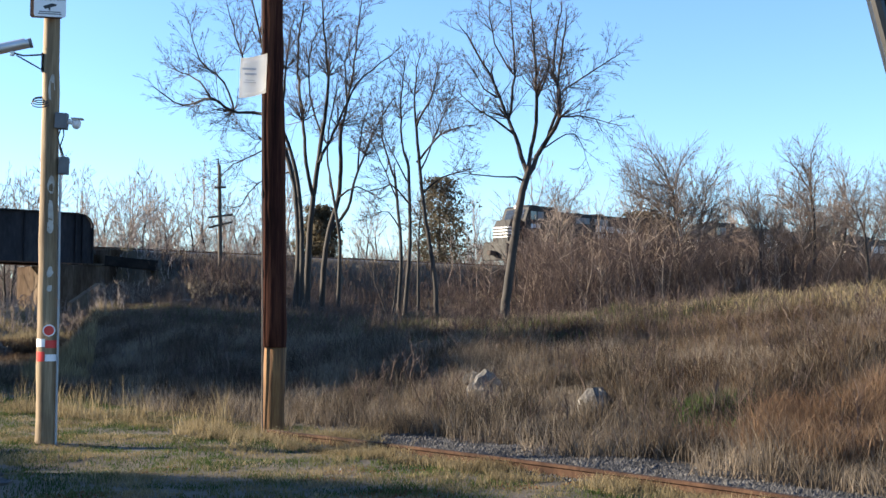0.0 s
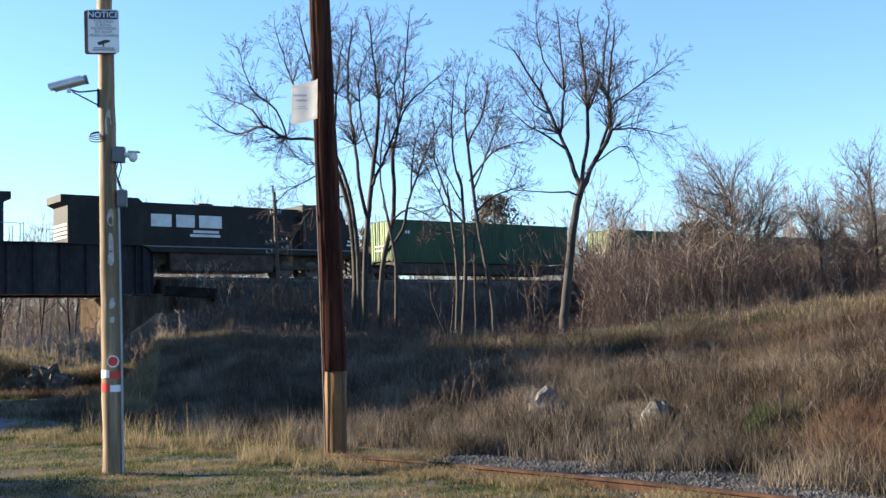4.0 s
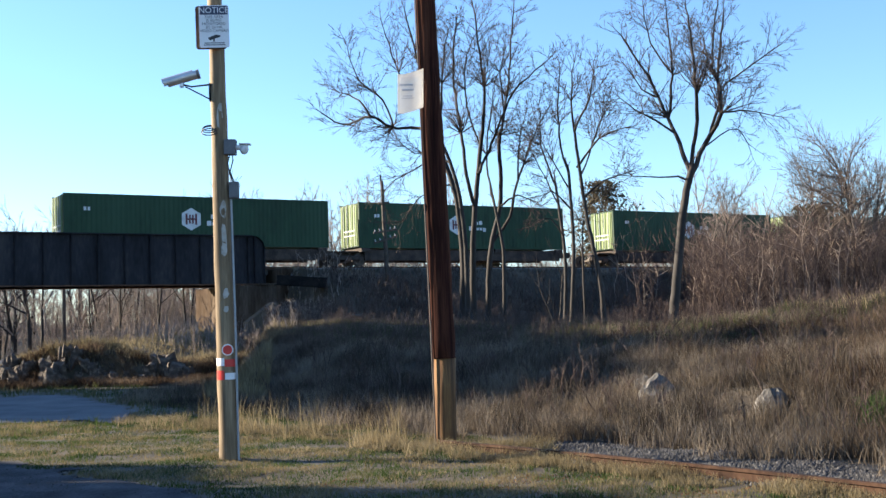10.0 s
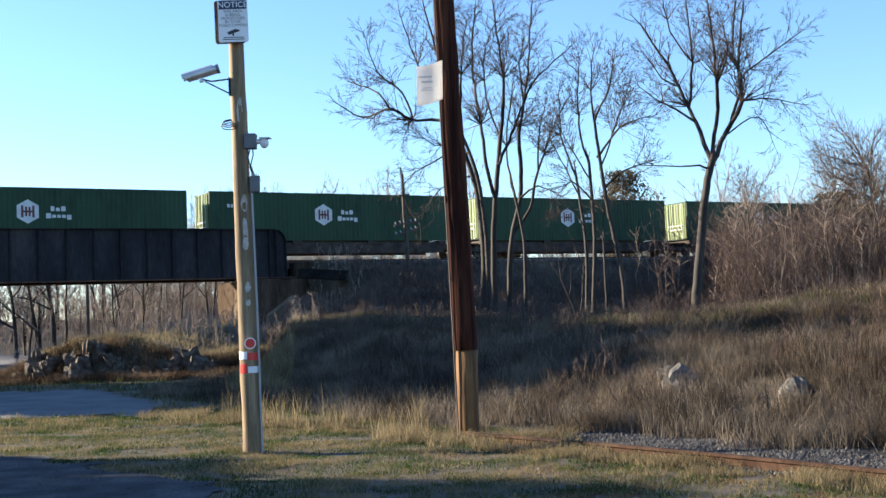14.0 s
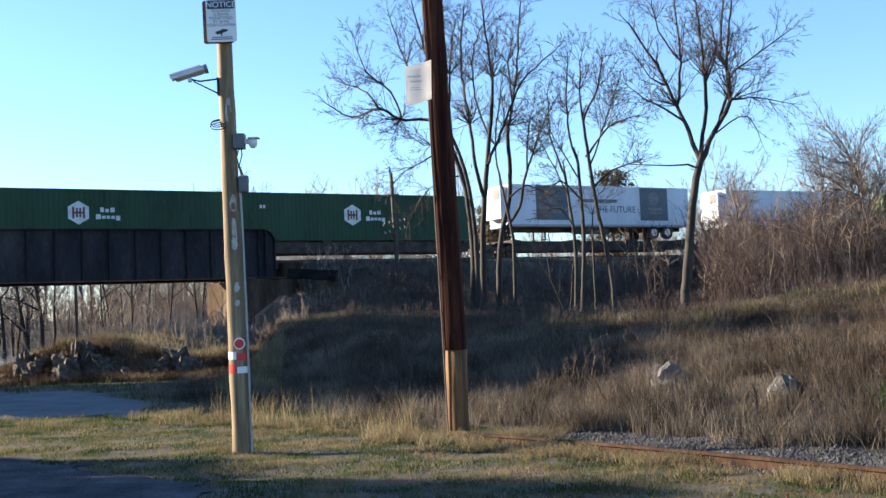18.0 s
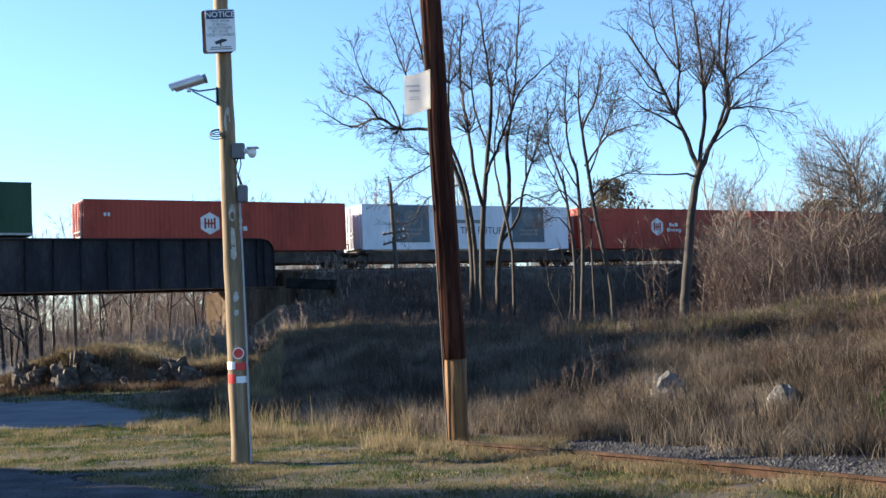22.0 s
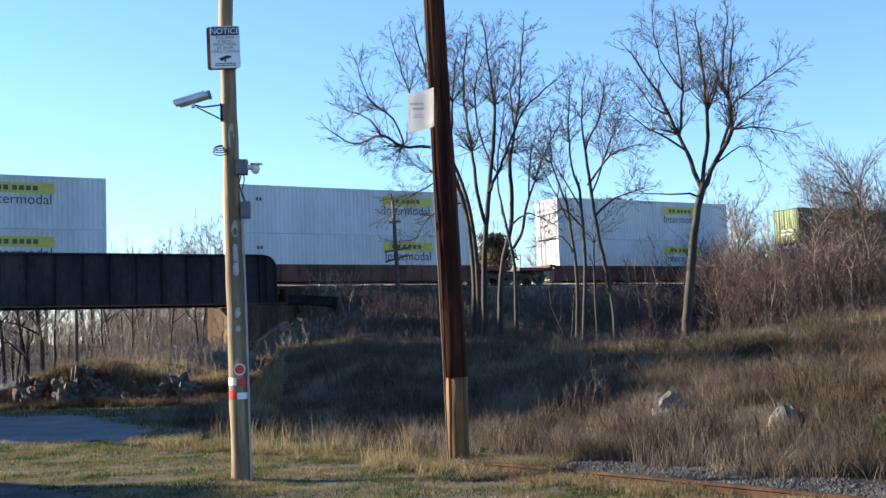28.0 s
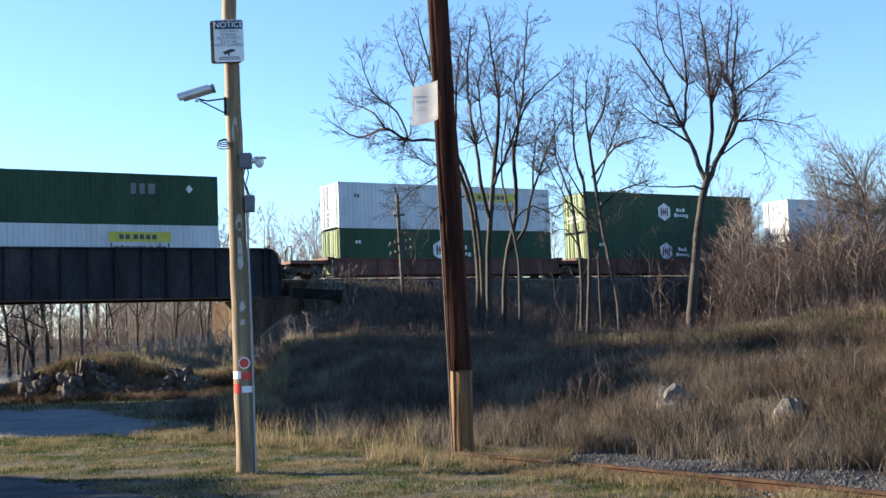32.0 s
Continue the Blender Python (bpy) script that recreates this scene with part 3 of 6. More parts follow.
# ---- the tarred pole ----
tpole = thing("utility_pole", "thick dark creosoted wooden utility pole with a bare butt", "utility pole")
part("butt", shaft([(-0.1, 16.42, -0.3, 0.152), (-0.098, 16.42, 0.2, 0.154), (-0.093, 16.42, 0.7, 0.153), (-0.089, 16.42, 1.2, 0.152)], 22, 7, 0.006), BUTT, tpole, "lighter bare wood at the foot", smooth=True)
tp = [(-0.098, 16.42, 1.2, 0.162)] + [(-0.1 - 0.165 * k + 0.006 * math.sin(9 * k), 16.42, 1.21 + 8.0 * k, 0.167 - 0.034 * k + 0.003 * math.sin(23 * k)) for k in np.linspace(0, 1, 30)]
part("shaft", shaft(tp, 22, 8, 0.007), TARPOLE, tpole, smooth=True)
part("ground_wire", bent(bmesh.new(), [(-0.24, 16.32, 0.05), (-0.262, 16.32, 1.6), (-0.3, 16.32, 3.6), (-0.345, 16.32, 6.5)], 0.011, 6), FARPOLE, tpole, "pale wire stapled up the side")
for z in (5.55, 4.9, 3.3, 2.2, 1.7):
    bm = bmesh.new()
    bmesh.ops.create_uvsphere(bm, u_segments=8, v_segments=6, radius=0.035, matrix=pose(-0.1 - 0.02 * (z - 1.2) - 0.148, 16.36, z) @ Matrix.Diagonal((0.6, 0.8, 1.8, 1)))
    part("knot", bm, TARPOLE, tpole, smooth=True)
pap = thing("paper_notice", "curling white paper notice pinned to the dark pole", "paper notice", m=pose(-0.447, 16.27, 4.895, 0, 1.5, -6))
bm = bmesh.new()
nx, nz = 9, 9
grid = [[bm.verts.new((-0.18 + 0.36 * i / (nx - 1), 0.006 * math.sin(i * 0.75) + 0.004 * math.cos(j * 0.9) + 0.03 * (i / 8.0) ** 3, -0.275 + 0.55 * j / (nz - 1) + 0.085 * (i / 8.0) ** 2 - 0.02)) for j in range(nz)] for i in range(nx)]
for i in range(nx - 1):
    for j in range(nz - 1):
        bm.faces.new((grid[i][j], grid[i + 1][j], grid[i + 1][j + 1], grid[i][j + 1]))
bmesh.ops.solidify(bm, geom=bm.faces[:], thickness=0.003)
part("sheet", bm, PAPER, pap, smooth=True)
part("faded_lettering", boxes([(-0.15, -0.022, 0.09, 0.04, -0.019, 0.112), (-0.11, -0.022, 0.02, 0.05, -0.019, 0.042), (-0.1, -0.022, -0.06, 0.03, -0.019, -0.05), (-0.12, -0.022, -0.09, 0.05, -0.019, -0.08)]), PALEINK, pap)

# ---- the line pole by the railway ----
lp = thing("telegraph_pole", "old grey telegraph pole with broken crossarms beside the railway", "telegraph pole", m=pose(-3.45, 69, 0, 0, -1.5, 0))
part("shaft", shaft(lerp_path((0, 0), (0.0, 0), 0.15, 0.1, 1.2, 10.2, 12, 9, 0.01), 10), TIMBER, lp, smooth=True)
part("split_top", boxes([(-0.1, -0.05, 10.1, -0.03, 0.05, 10.6)], 0.01), TIMBER, lp)
for z, tilt, half in ((8.9, 4, 0.35), (7.25, 8, 0.75), (6.75, 14, 0.75)):
    arm = part("crossarm", boxes([(-half, -0.16, -0.06, half, -0.08, 0.06)], 0.01), TIMBER, lp, m=pose(0, 0, z, 0, -tilt, 24))
    for k in (-0.85, -0.45, 0.45, 0.85):
        part("insulator", tube(bmesh.new(), (k * half, -0.12, 0.06), (k * half, -0.12, 0.2), 0.04, 0.03, 8), GREYBOX, arm)
for x, y, h in ((-30.9, 95, 9.5), (-34.2, 110, 11)):
    fp = thing("far_pole", "distant plain wooden line pole among bare trees", "pole", "distant poles")
    part("shaft", shaft(lerp_path((x, y), (x, y), 0.16, 0.12, 0, h, 6, 2), 8), FARPOLE, fp, smooth=True)

# ---- the dark slanting edge of a car window beside the camera ----
pil = thing("car_window_frame", "dark slanting edge of a car window frame", "car frame")
part("frame", tube(bmesh.new(), (1.075, 1.0, -0.02), (0.455, 1.0, 2.28), 0.022, n=12), BLACK, pil)
part("seal", tube(bmesh.new(), (1.05, 0.985, -0.02), (0.43, 0.985, 2.28), 0.006, n=8), BLACK, pil)

# ---- the train ----
def paint(name, c, rough=0.62, dirt=0.6):
    return mat(name, [tuple(v * dirt for v in c), c, tuple(min(1, v * 1.12 + 0.004) for v in c)], rough=rough, scale=0.55, fine=5, bump=0.08, stretch=(1, 1, 0.25), spec=0.25)


GREENP = paint("container_green", (0.024, 0.06, 0.03))
# ends of green containers: direct sun is put into this paler green
PALEGREEN = paint("sunlit_green_end", (0.2, 0.26, 0.11), dirt=0.75)
ORANGEP = paint("container_orange", (0.33, 0.052, 0.03))
WHITEP = paint("container_white", (0.56, 0.58, 0.6), dirt=0.8)
PALEP = paint("trailer_white", (0.62, 0.65, 0.7), dirt=0.86)
LOGOW = mat("logo_white", [(0.5, 0.52, 0.52), (0.68, 0.7, 0.7)], rough=0.5, scale=2, fine=20, bump=0)
LOGOY = mat("logo_yellow", [(0.42, 0.38, 0.04), (0.55, 0.5, 0.06)], rough=0.5, scale=2, fine=20, bump=0)
LOGOT = mat("logo_slate", [(0.05, 0.075, 0.095), (0.08, 0.11, 0.13)], rough=0.5, scale=2, fine=20, bump=0)
DARKLET = mat("dark_lettering", [(0.03, 0.035, 0.05), (0.05, 0.055, 0.07)], rough=0.5, scale=2, fine=20, bump=0)
LOCO = mat("locomotive_black", [(0.005, 0.005, 0.006), (0.009, 0.009, 0.01), (0.02, 0.018, 0.017)], rough=0.6, spec=0.25, scale=0.9, fine=9, bump=0.1, stretch=(1, 1, 0.4))
UNDER = mat("grimy_underframe", [(0.02, 0.015, 0.012), (0.05, 0.036, 0.028), (0.085, 0.06, 0.045)], rough=0.85, scale=2, fine=15, bump=0.4)
WELL = mat("well_car_brown", [(0.045, 0.02, 0.015), (0.10, 0.04, 0.028), (0.14, 0.065, 0.045)], rough=0.8, scale=1, fine=8, bump=0.2, stretch=(1, 1, 0.4))
WHEEL = mat("wheel_steel", [(0.05, 0.04, 0.033), (0.11, 0.09, 0.075)], rough=0.6, metal=0.4, scale=4, fine=30, bump=0.2)
TYRE = mat("tyre_rubber", [(0.012, 0.012, 0.012), (0.03, 0.03, 0.03)], rough=0.9, scale=6, fine=40, bump=0.2)
PANE = mat("cab_glass", [(0.02, 0.025, 0.03), (0.035, 0.04, 0.045)], rough=0.08, scale=3, fine=20, bump=0, spec=0.8)
SHUTTER = mat("grey_panel", [(0.1, 0.105, 0.11), (0.17, 0.175, 0.18)], rough=0.5, scale=2, fine=15, bump=0.1)

MAROON = mat("maroon_paint", [(0.1, 0.025, 0.03), (0.15, 0.04, 0.045)], rough=0.6, scale=2, fine=20, bump=0)
CL, CW, CH = 16.15, 2.6, 2.9
MOVING = []


def travel(t):
    """Metres that the train has gone at t seconds."""
    return 21.2 * t + 0.0393 * max(0.0, t - 16.0) ** 2


def runs(ob, q):
    MOVING.append((ob, q))
    return ob


def corrugated(x0, x1, z0, z1, pitch, depth):
    """A ribbed steel side, facing -y, ribs upright."""
    bm = bmesh.new()
    xs, k = [], int((x1 - x0) / pitch)
    for i in range(k):
        a = x0 + (x1 - x0) * i / k
        p = (x1 - x0) / k
        xs += [(a, 0), (a + p * 0.38, 0), (a + p * 0.5, depth), (a + p * 0.88, depth)]
    xs.append((x1, 0))
    lo = [bm.verts.new((x, y, z0)) for x, y in xs]
    hi = [bm.verts.new((x, y, z1)) for x, y in xs]
    for i in range(len(xs) - 1):
        bm.faces.new((lo[i], lo[i + 1], hi[i + 1], hi[i]))
    return bm


def bars(name, rows, material, parent, label=""):
    for r in rows:
        part(name, boxes([r]), material, parent, label)


def hexagon(cx, cz, r, y0, y1):
    return prism(bmesh.new(), [(cx + r * math.cos(radians(30 + 60 * k)), cz + r * math.sin(radians(30 + 60 * k))) for k in range(6)], y0, y1)


def hub_mark(c, inner):
    lg = part("emblem", hexagon(7.3, 1.58, 0.66, -0.012, -0.006), LOGOW, c, "white six-sided emblem")
    part("emblem_figure", boxes([(6.95, -0.018, 1.26, 7.07, -0.013, 1.9), (7.16, -0.018, 1.32, 7.26, -0.013, 1.84), (7.34, -0.018, 1.32, 7.44, -0.013, 1.84), (7.53, -0.018, 1.26, 7.65, -0.013, 1.9), (7.07, -0.018, 1.53, 7.53, -0.013, 1.63)]), inner, lg)
    bars("lettering", ([(8.5, -0.012, 1.62, 8.7, -0.006, 1.88), (8.78, -0.012, 1.62, 8.98, -0.006, 1.8), (9.06, -0.012, 1.62, 9.3, -0.006, 1.88), (8.25, -0.012, 1.22, 8.52, -0.006, 1.5), (8.58, -0.012, 1.25, 8.78, -0.006, 1.42), (8.84, -0.012, 1.25, 9.04, -0.006, 1.42), (9.1, -0.012, 1.25, 9.3, -0.006, 1.42), (9.36, -0.012, 1.16, 9.6, -0.006, 1.42)]), LOGOW, c, "white bars of lettering")


def emp_mark(c, inner):
    bars("lettering", ([(11.0, -0.012, 1.75, 11.3, -0.006, 2.35), (11.5, -0.012, 1.75, 11.8, -0.006, 2.35), (12.0, -0.012, 1.75, 12.4, -0.006, 2.35)]), SHUTTER, c, "grey bars of lettering")
    part("diamond_mark", prism(bmesh.new(), [(14.2, 2.1), (14.42, 1.85), (14.64, 2.1), (14.42, 2.35)], -0.012, -0.006), LOGOW, c)


def jb_mark(c, inner):
    p = part("name_panel", boxes([(9.7, -0.012, 1.93, 13.3, -0.006, 2.5)]), LOGOY, c, "yellow panel with dark bars")
    bars("lettering", ([(10.3, -0.018, 2.08, 10.55, -0.013, 2.35), (10.65, -0.018, 2.08, 10.9, -0.013, 2.35), (11.1, -0.018, 2.08, 11.36, -0.013, 2.35), (11.46, -0.018, 2.08, 11.72, -0.013, 2.35), (11.82, -0.018, 2.08, 12.08, -0.013, 2.35), (12.18, -0.018, 2.08, 12.44, -0.013, 2.35)]), DARKLET, p)
    words("Intermodal", 0.78, DARKLET, c, pose(9.75, -0.012, 1.58) @ UP, align="LEFT")


def future_mark(c, inner):
    for x0, x1 in ((2.15, 4.9), (11.45, 14.1)):
        p = part("picture_panel", boxes([(x0, -0.012, 0.45, x1, -0.006, 2.85)]), LOGOT, c, "slate grey printed panel")
        bm = bmesh.new()
        disc(bm, pose((x0 + x1) / 2, -0.016, 2.05, 90, 0, 0), 0.5, 0.006, 20)
        part("round_mark", bm, SHUTTER, p)
        bars("lettering", ([(x0 + 0.5, -0.018, 1.2, x1 - 0.5, -0.013, 1.36), (x0 + 0.6, -0.018, 0.92, x1 - 0.6, -0.013, 1.08)]), SHUTTER, p)
    words("THE FUTURE", 0.66, DARKLET, c, pose(7.25, -0.012, 1.22) @ UP, align="LEFT")
    part("slogan", boxes([(5.8, -0.012, 1.72, 9.3, -0.006, 1.95)]), SHUTTER, c, "pale grey bars of lettering")


def container(label, material, mark=None, inner=None, pitch=0.275, rib=0.012):
    c = thing("container", label, "container", "freight containers")
    part("body", boxes([(0.02, 0.06, 0.1, CL - 0.02, CW - 0.03, CH - 0.05)]), material, c)
    part("side_panel", corrugated(0.16, CL - 0.16, 0.16, CH - 0.12, pitch, rib), material, c)
    part("top_rail", boxes([(0, -0.004, CH - 0.12, CL, 0.08, CH), (0, CW - 0.08, CH - 0.12, CL, CW, CH)]), material, c)
    part("bottom_rail", boxes([(0, -0.004, 0.0, CL, 0.09, 0.16), (0, CW - 0.09, 0.0, CL, CW, 0.16)]), material, c)
    part("roof", boxes([(0.1, 0.07, CH - 0.05, CL - 0.1, CW - 0.07, CH - 0.02)]), material, c)
    for x in (0.0, CL - 0.16):
        for y in (-0.006, CW - 0.154):
            part("corner_post", boxes([(x, y, 0, x + 0.16, y + 0.16, CH)]), material, c)
    # the front end, upright ribs and lock bars
    bm = corrugated(0.16, CW - 0.16, 0.16, CH - 0.12, 0.26, 0.045)
    bmesh.ops.transform(bm, matrix=pose(-0.03, CW, 0, 0, 0, -90), verts=bm.verts)
    part("end_wall", bm, PALEGREEN if material is GREENP else material, c, "ribbed end wall, green ones coloured as sunlit")
    bm = bmesh.new()
    for y in (0.55, 1.05, 1.55, 2.05):
        tube(bm, (-0.055, y, 0.1), (-0.055, y, CH - 0.1), 0.02, n=6)
    for z in (0.8, 1.1):
        box(bm, -0.05, 0.5, z, -0.03, 2.1, z + 0.07)
    part("lock_gear", bm, LOGOW, c)
    for x in (2.4, 13.75):
        for y in (-0.01, CW - 0.15):
            bm = bmesh.new()
            box(bm, x - 0.09, y, CH - 0.14, x + 0.09, y + 0.16, CH + 0.004)
            box(bm, x - 0.07, y, 0.0, x + 0.07, y + 0.16, CH - 0.1)
            part("lift_post", bm, material, c)
    part("marking", boxes([(1.1, -0.012, 1.95, 1.25, -0.006, 2.15), (1.32, -0.012, 1.95, 1.46, -0.006, 2.15)]), LOGOW if material is not WHITEP else DARKLET, c)
    if mark:
        mark(c, inner)
    return c


def reefer_unit(c):
    part("cooling_unit", boxes([(-0.55, 0.35, 0.55, 0.0, 2.25, 2.75)], 0.06), PALEP, c, "white refrigeration unit on the front")
    part("unit_grille", boxes([(-0.57, 0.5, 1.9, -0.55, 1.2, 2.6)]), BLACK, c)


def trailer(label, mark=None, plain=False, green=False):
    c = thing("semi_trailer", label, "trailer", "trailers on flat cars")
    mt = GREENP if green else PALEP
    part("body", boxes([(0, 0.0, 0.0, CL, CW, CH)], 0.04), mt, c)
    part("bottom_rail", boxes([(0.05, -0.015, 0.02, CL - 0.05, 0.0, 0.14)]), GREYBOX, c)
    part("top_rail", boxes([(0.0, -0.012, CH - 0.12, CL, 0.0, CH - 0.02)]), mt, c)
    bm = bmesh.new()
    for k in range(26):
        box(bm, 0.3 + k * 0.6, -0.006, 0.16, 0.32 + k * 0.6, 0.0, CH - 0.14)
    part("panel_seam", bm, mt, c)
    if not green:
        reefer_unit(c)
        part("door_frame", boxes([(CL, 0.05, 0.05, CL + 0.05, CW - 0.05, CH - 0.05)]), GREYBOX, c)
    else:
        bm = corrugated(0.1, CW - 0.1, 0.1, CH - 0.1, 0.26, 0.04)
        bmesh.ops.transform(bm, matrix=pose(-0.045, CW, 0, 0, 0, -90), verts=bm.verts)
        part("end_wall", bm, PALEGREEN, c, "ribbed end wall, green ones coloured as sunlit")
        bars("lettering", ([(11.0, -0.012, 1.75, 11.9, -0.006, 2.4), (12.0, -0.012, 1.75, 12.2, -0.006, 2.4), (12.6, -0.012, 2.0, 13.0, -0.006, 2.35)]), LOGOY, c)
    part("chassis_beam", boxes([(0.2, 0.85, -0.3, CL - 0.2, 0.97, 0.0), (0.2, 1.63, -0.3, CL - 0.2, 1.75, 0.0)]), UNDER, c)
    for y in (0.55, 1.95):
        bm = tube(bmesh.new(), (3.2, y, -0.85), (3.2, y, 0.0), 0.06)
        box(bm, 3.05, y - 0.12, -0.88, 3.35, y + 0.12, -0.84)
        part("landing_leg", bm, UNDER, c)
    part("side_skirt_rack", boxes([(5.2, 0.1, -0.55, 8.5, 0.14, -0.05)]) if not green else boxes([(5.2, 0.3, -0.4, 6.0, 0.34, -0.1)]), UNDER, c)
    for x in (12.7, 14.0):
        for y in (0.18, 2.42):
            w = part("wheel", disc(bmesh.new(), pose(x, y, -0.42, 90, 0, 0), 0.5, 0.3, 20), TYRE, c)
            part("rim", disc(bmesh.new(), pose(x, y - 0.16 if y < 1 else y + 0.16, -0.42, 90, 0, 0), 0.27, 0.02, 14), ALU, w)
    if mark:
        mark(c, None)
    if plain:
        part("stripe", boxes([(0.1, -0.016, 0.48, CL - 0.2, -0.01, 0.56)]), DARKLET, c, "thin dark stripe")
        p = part("name_panel", boxes([(11.8, -0.016, 1.55, 14.75, -0.01, 2.48)]), LOGOT, c, "dark panel of lettering")
        bars("lettering", ([(12.0, -0.022, 1.92, 14.5, -0.017, 2.08)]), LOGOW, p)
    return c


def bogie(parent, x, r=0.42, axles=(-0.89, 0.89), name="bogie", length=2.5, z=0.5):
    b = part(name, boxes([(x - length / 2, 0.22, z - 0.1, x + length / 2, 0.36, z + 0.16), (x - length / 2, 2.24, z - 0.1, x + length / 2, 2.38, z + 0.16), (x - 0.25, 0.3, z - 0.22, x + 0.25, 2.3, z + 0.12)], 0.03), UNDER, parent)
    for a in axles:
        bm = bmesh.new()
        for y in (0.5, 2.1):
            disc(bm, pose(x + a, y, r, 90, 0, 0), r, 0.13, 24)
            disc(bm, pose(x + a, y + (0.09 if y < 1 else -0.09), r, 90, 0, 0), r + 0.03, 0.04, 24)
        tube(bm, (x + a, 0.4, r), (x + a, 2.2, r), 0.08)
        part("wheelset", bm, WHEEL, b)
        part("axle_box", boxes([(x + a - 0.14, 0.16, r - 0.12, x + a + 0.14, 0.24, r + 0.14)], 0.03), UNDER, b)
    part("spring", boxes([(x - 0.2, 0.18, z - 0.2, x + 0.2, 0.24, z + 0.06)], 0.02), RUST, b)
    return b


def spine_car(label):
    c = thing("spine_car", label, "flat car", "intermodal cars")
    part("center_sill", boxes([(-1.2, 1.0, 0.62, 17.4, 1.6, 1.0)]), UNDER, c)
    part("side_sill", boxes([(0.4, 0.1, 0.36, 15.8, 0.22, 1.04), (0.4, 2.38, 0.36, 15.8, 2.5, 1.04)]), UNDER, c)
    for x in (0.15, 5.2, 10.3, 15.4):
        part("cross_bearer", boxes([(x, 0.0, 0.9, x + 0.6, 2.6, 1.14)], 0.02), UNDER, c)
    part("hitch", boxes([(0.9, 0.9, 1.0, 1.9, 1.7, 1.14)], 0.03), UNDER, c)
    part("end_platform", boxes([(-1.1, 0.5, 0.9, 0.2, 2.1, 0.98)]), UNDER, c)
    bogie(c, -0.7)
    bm = bmesh.new()
    bent(bm, [(16.4, 0.2, 0.9), (16.4, 0.2, 1.5), (16.4, 0.9, 1.5)], 0.03, 6)
    part("handrail", bm, UNDER, c)
    return c


def well_car(label):
    c = thing("well_car", label, "well car", "intermodal cars")
    part("side_sill", boxes([(-0.5, -0.14, 0.26, 16.65, -0.02, 1.22), (-0.5, -0.2, 1.16, 16.65, -0.02, 1.26), (-0.5, -0.2, 0.22, 16.65, -0.02, 0.32)]), WELL, c)
    part("side_sill", boxes([(-0.5, 2.62, 0.26, 16.65, 2.74, 1.22)]), WELL, c)
    bars("sill_rib", [(0.1 + k * 1.22, -0.19, 0.32, 0.18 + k * 1.22, -0.14, 1.16) for k in range(14)], WELL, c)
    part("well_floor", boxes([(0, -0.02, 0.2, 16.15, 2.62, 0.235)]), WELL, c)
    for x0, x1 in ((-3.3, -0.5), (16.65, 19.45)):
        part("end_platform", boxes([(x0, 0.1, 0.92, x1, 2.5, 1.14), (min(x0, x1) + 0.2, 0.9, 0.6, x1 - 0.2, 1.7, 0.95)], 0.02), WELL, c)
    for x in (-0.9, 16.55):
        part("end_slope", boxes([(x, -0.1, 1.14, x + 0.5, 2.7, 1.34)], 0.03), WELL, c)
    for x in (-4.0, 19.5):
        part("coupler", boxes([(x, 1.1, 0.65, x + 0.75, 1.5, 0.95)], 0.03), UNDER, c)
    for x in (-2.3, 18.45):
        bogie(c, x)
    bm = bmesh.new()
    for x in (-3.2, 19.35):
        bent(bm, [(x, 0.1, 1.1), (x, 0.1, 2.0), (x, 0.8, 2.0), (x, 0.8, 1.1)], 0.03, 6)
    tube(bm, (-3.0, 1.5, 1.1), (-3.0, 1.5, 1.9), 0.05, n=8)
    part("handrail", bm, UNDER, c)
    return c


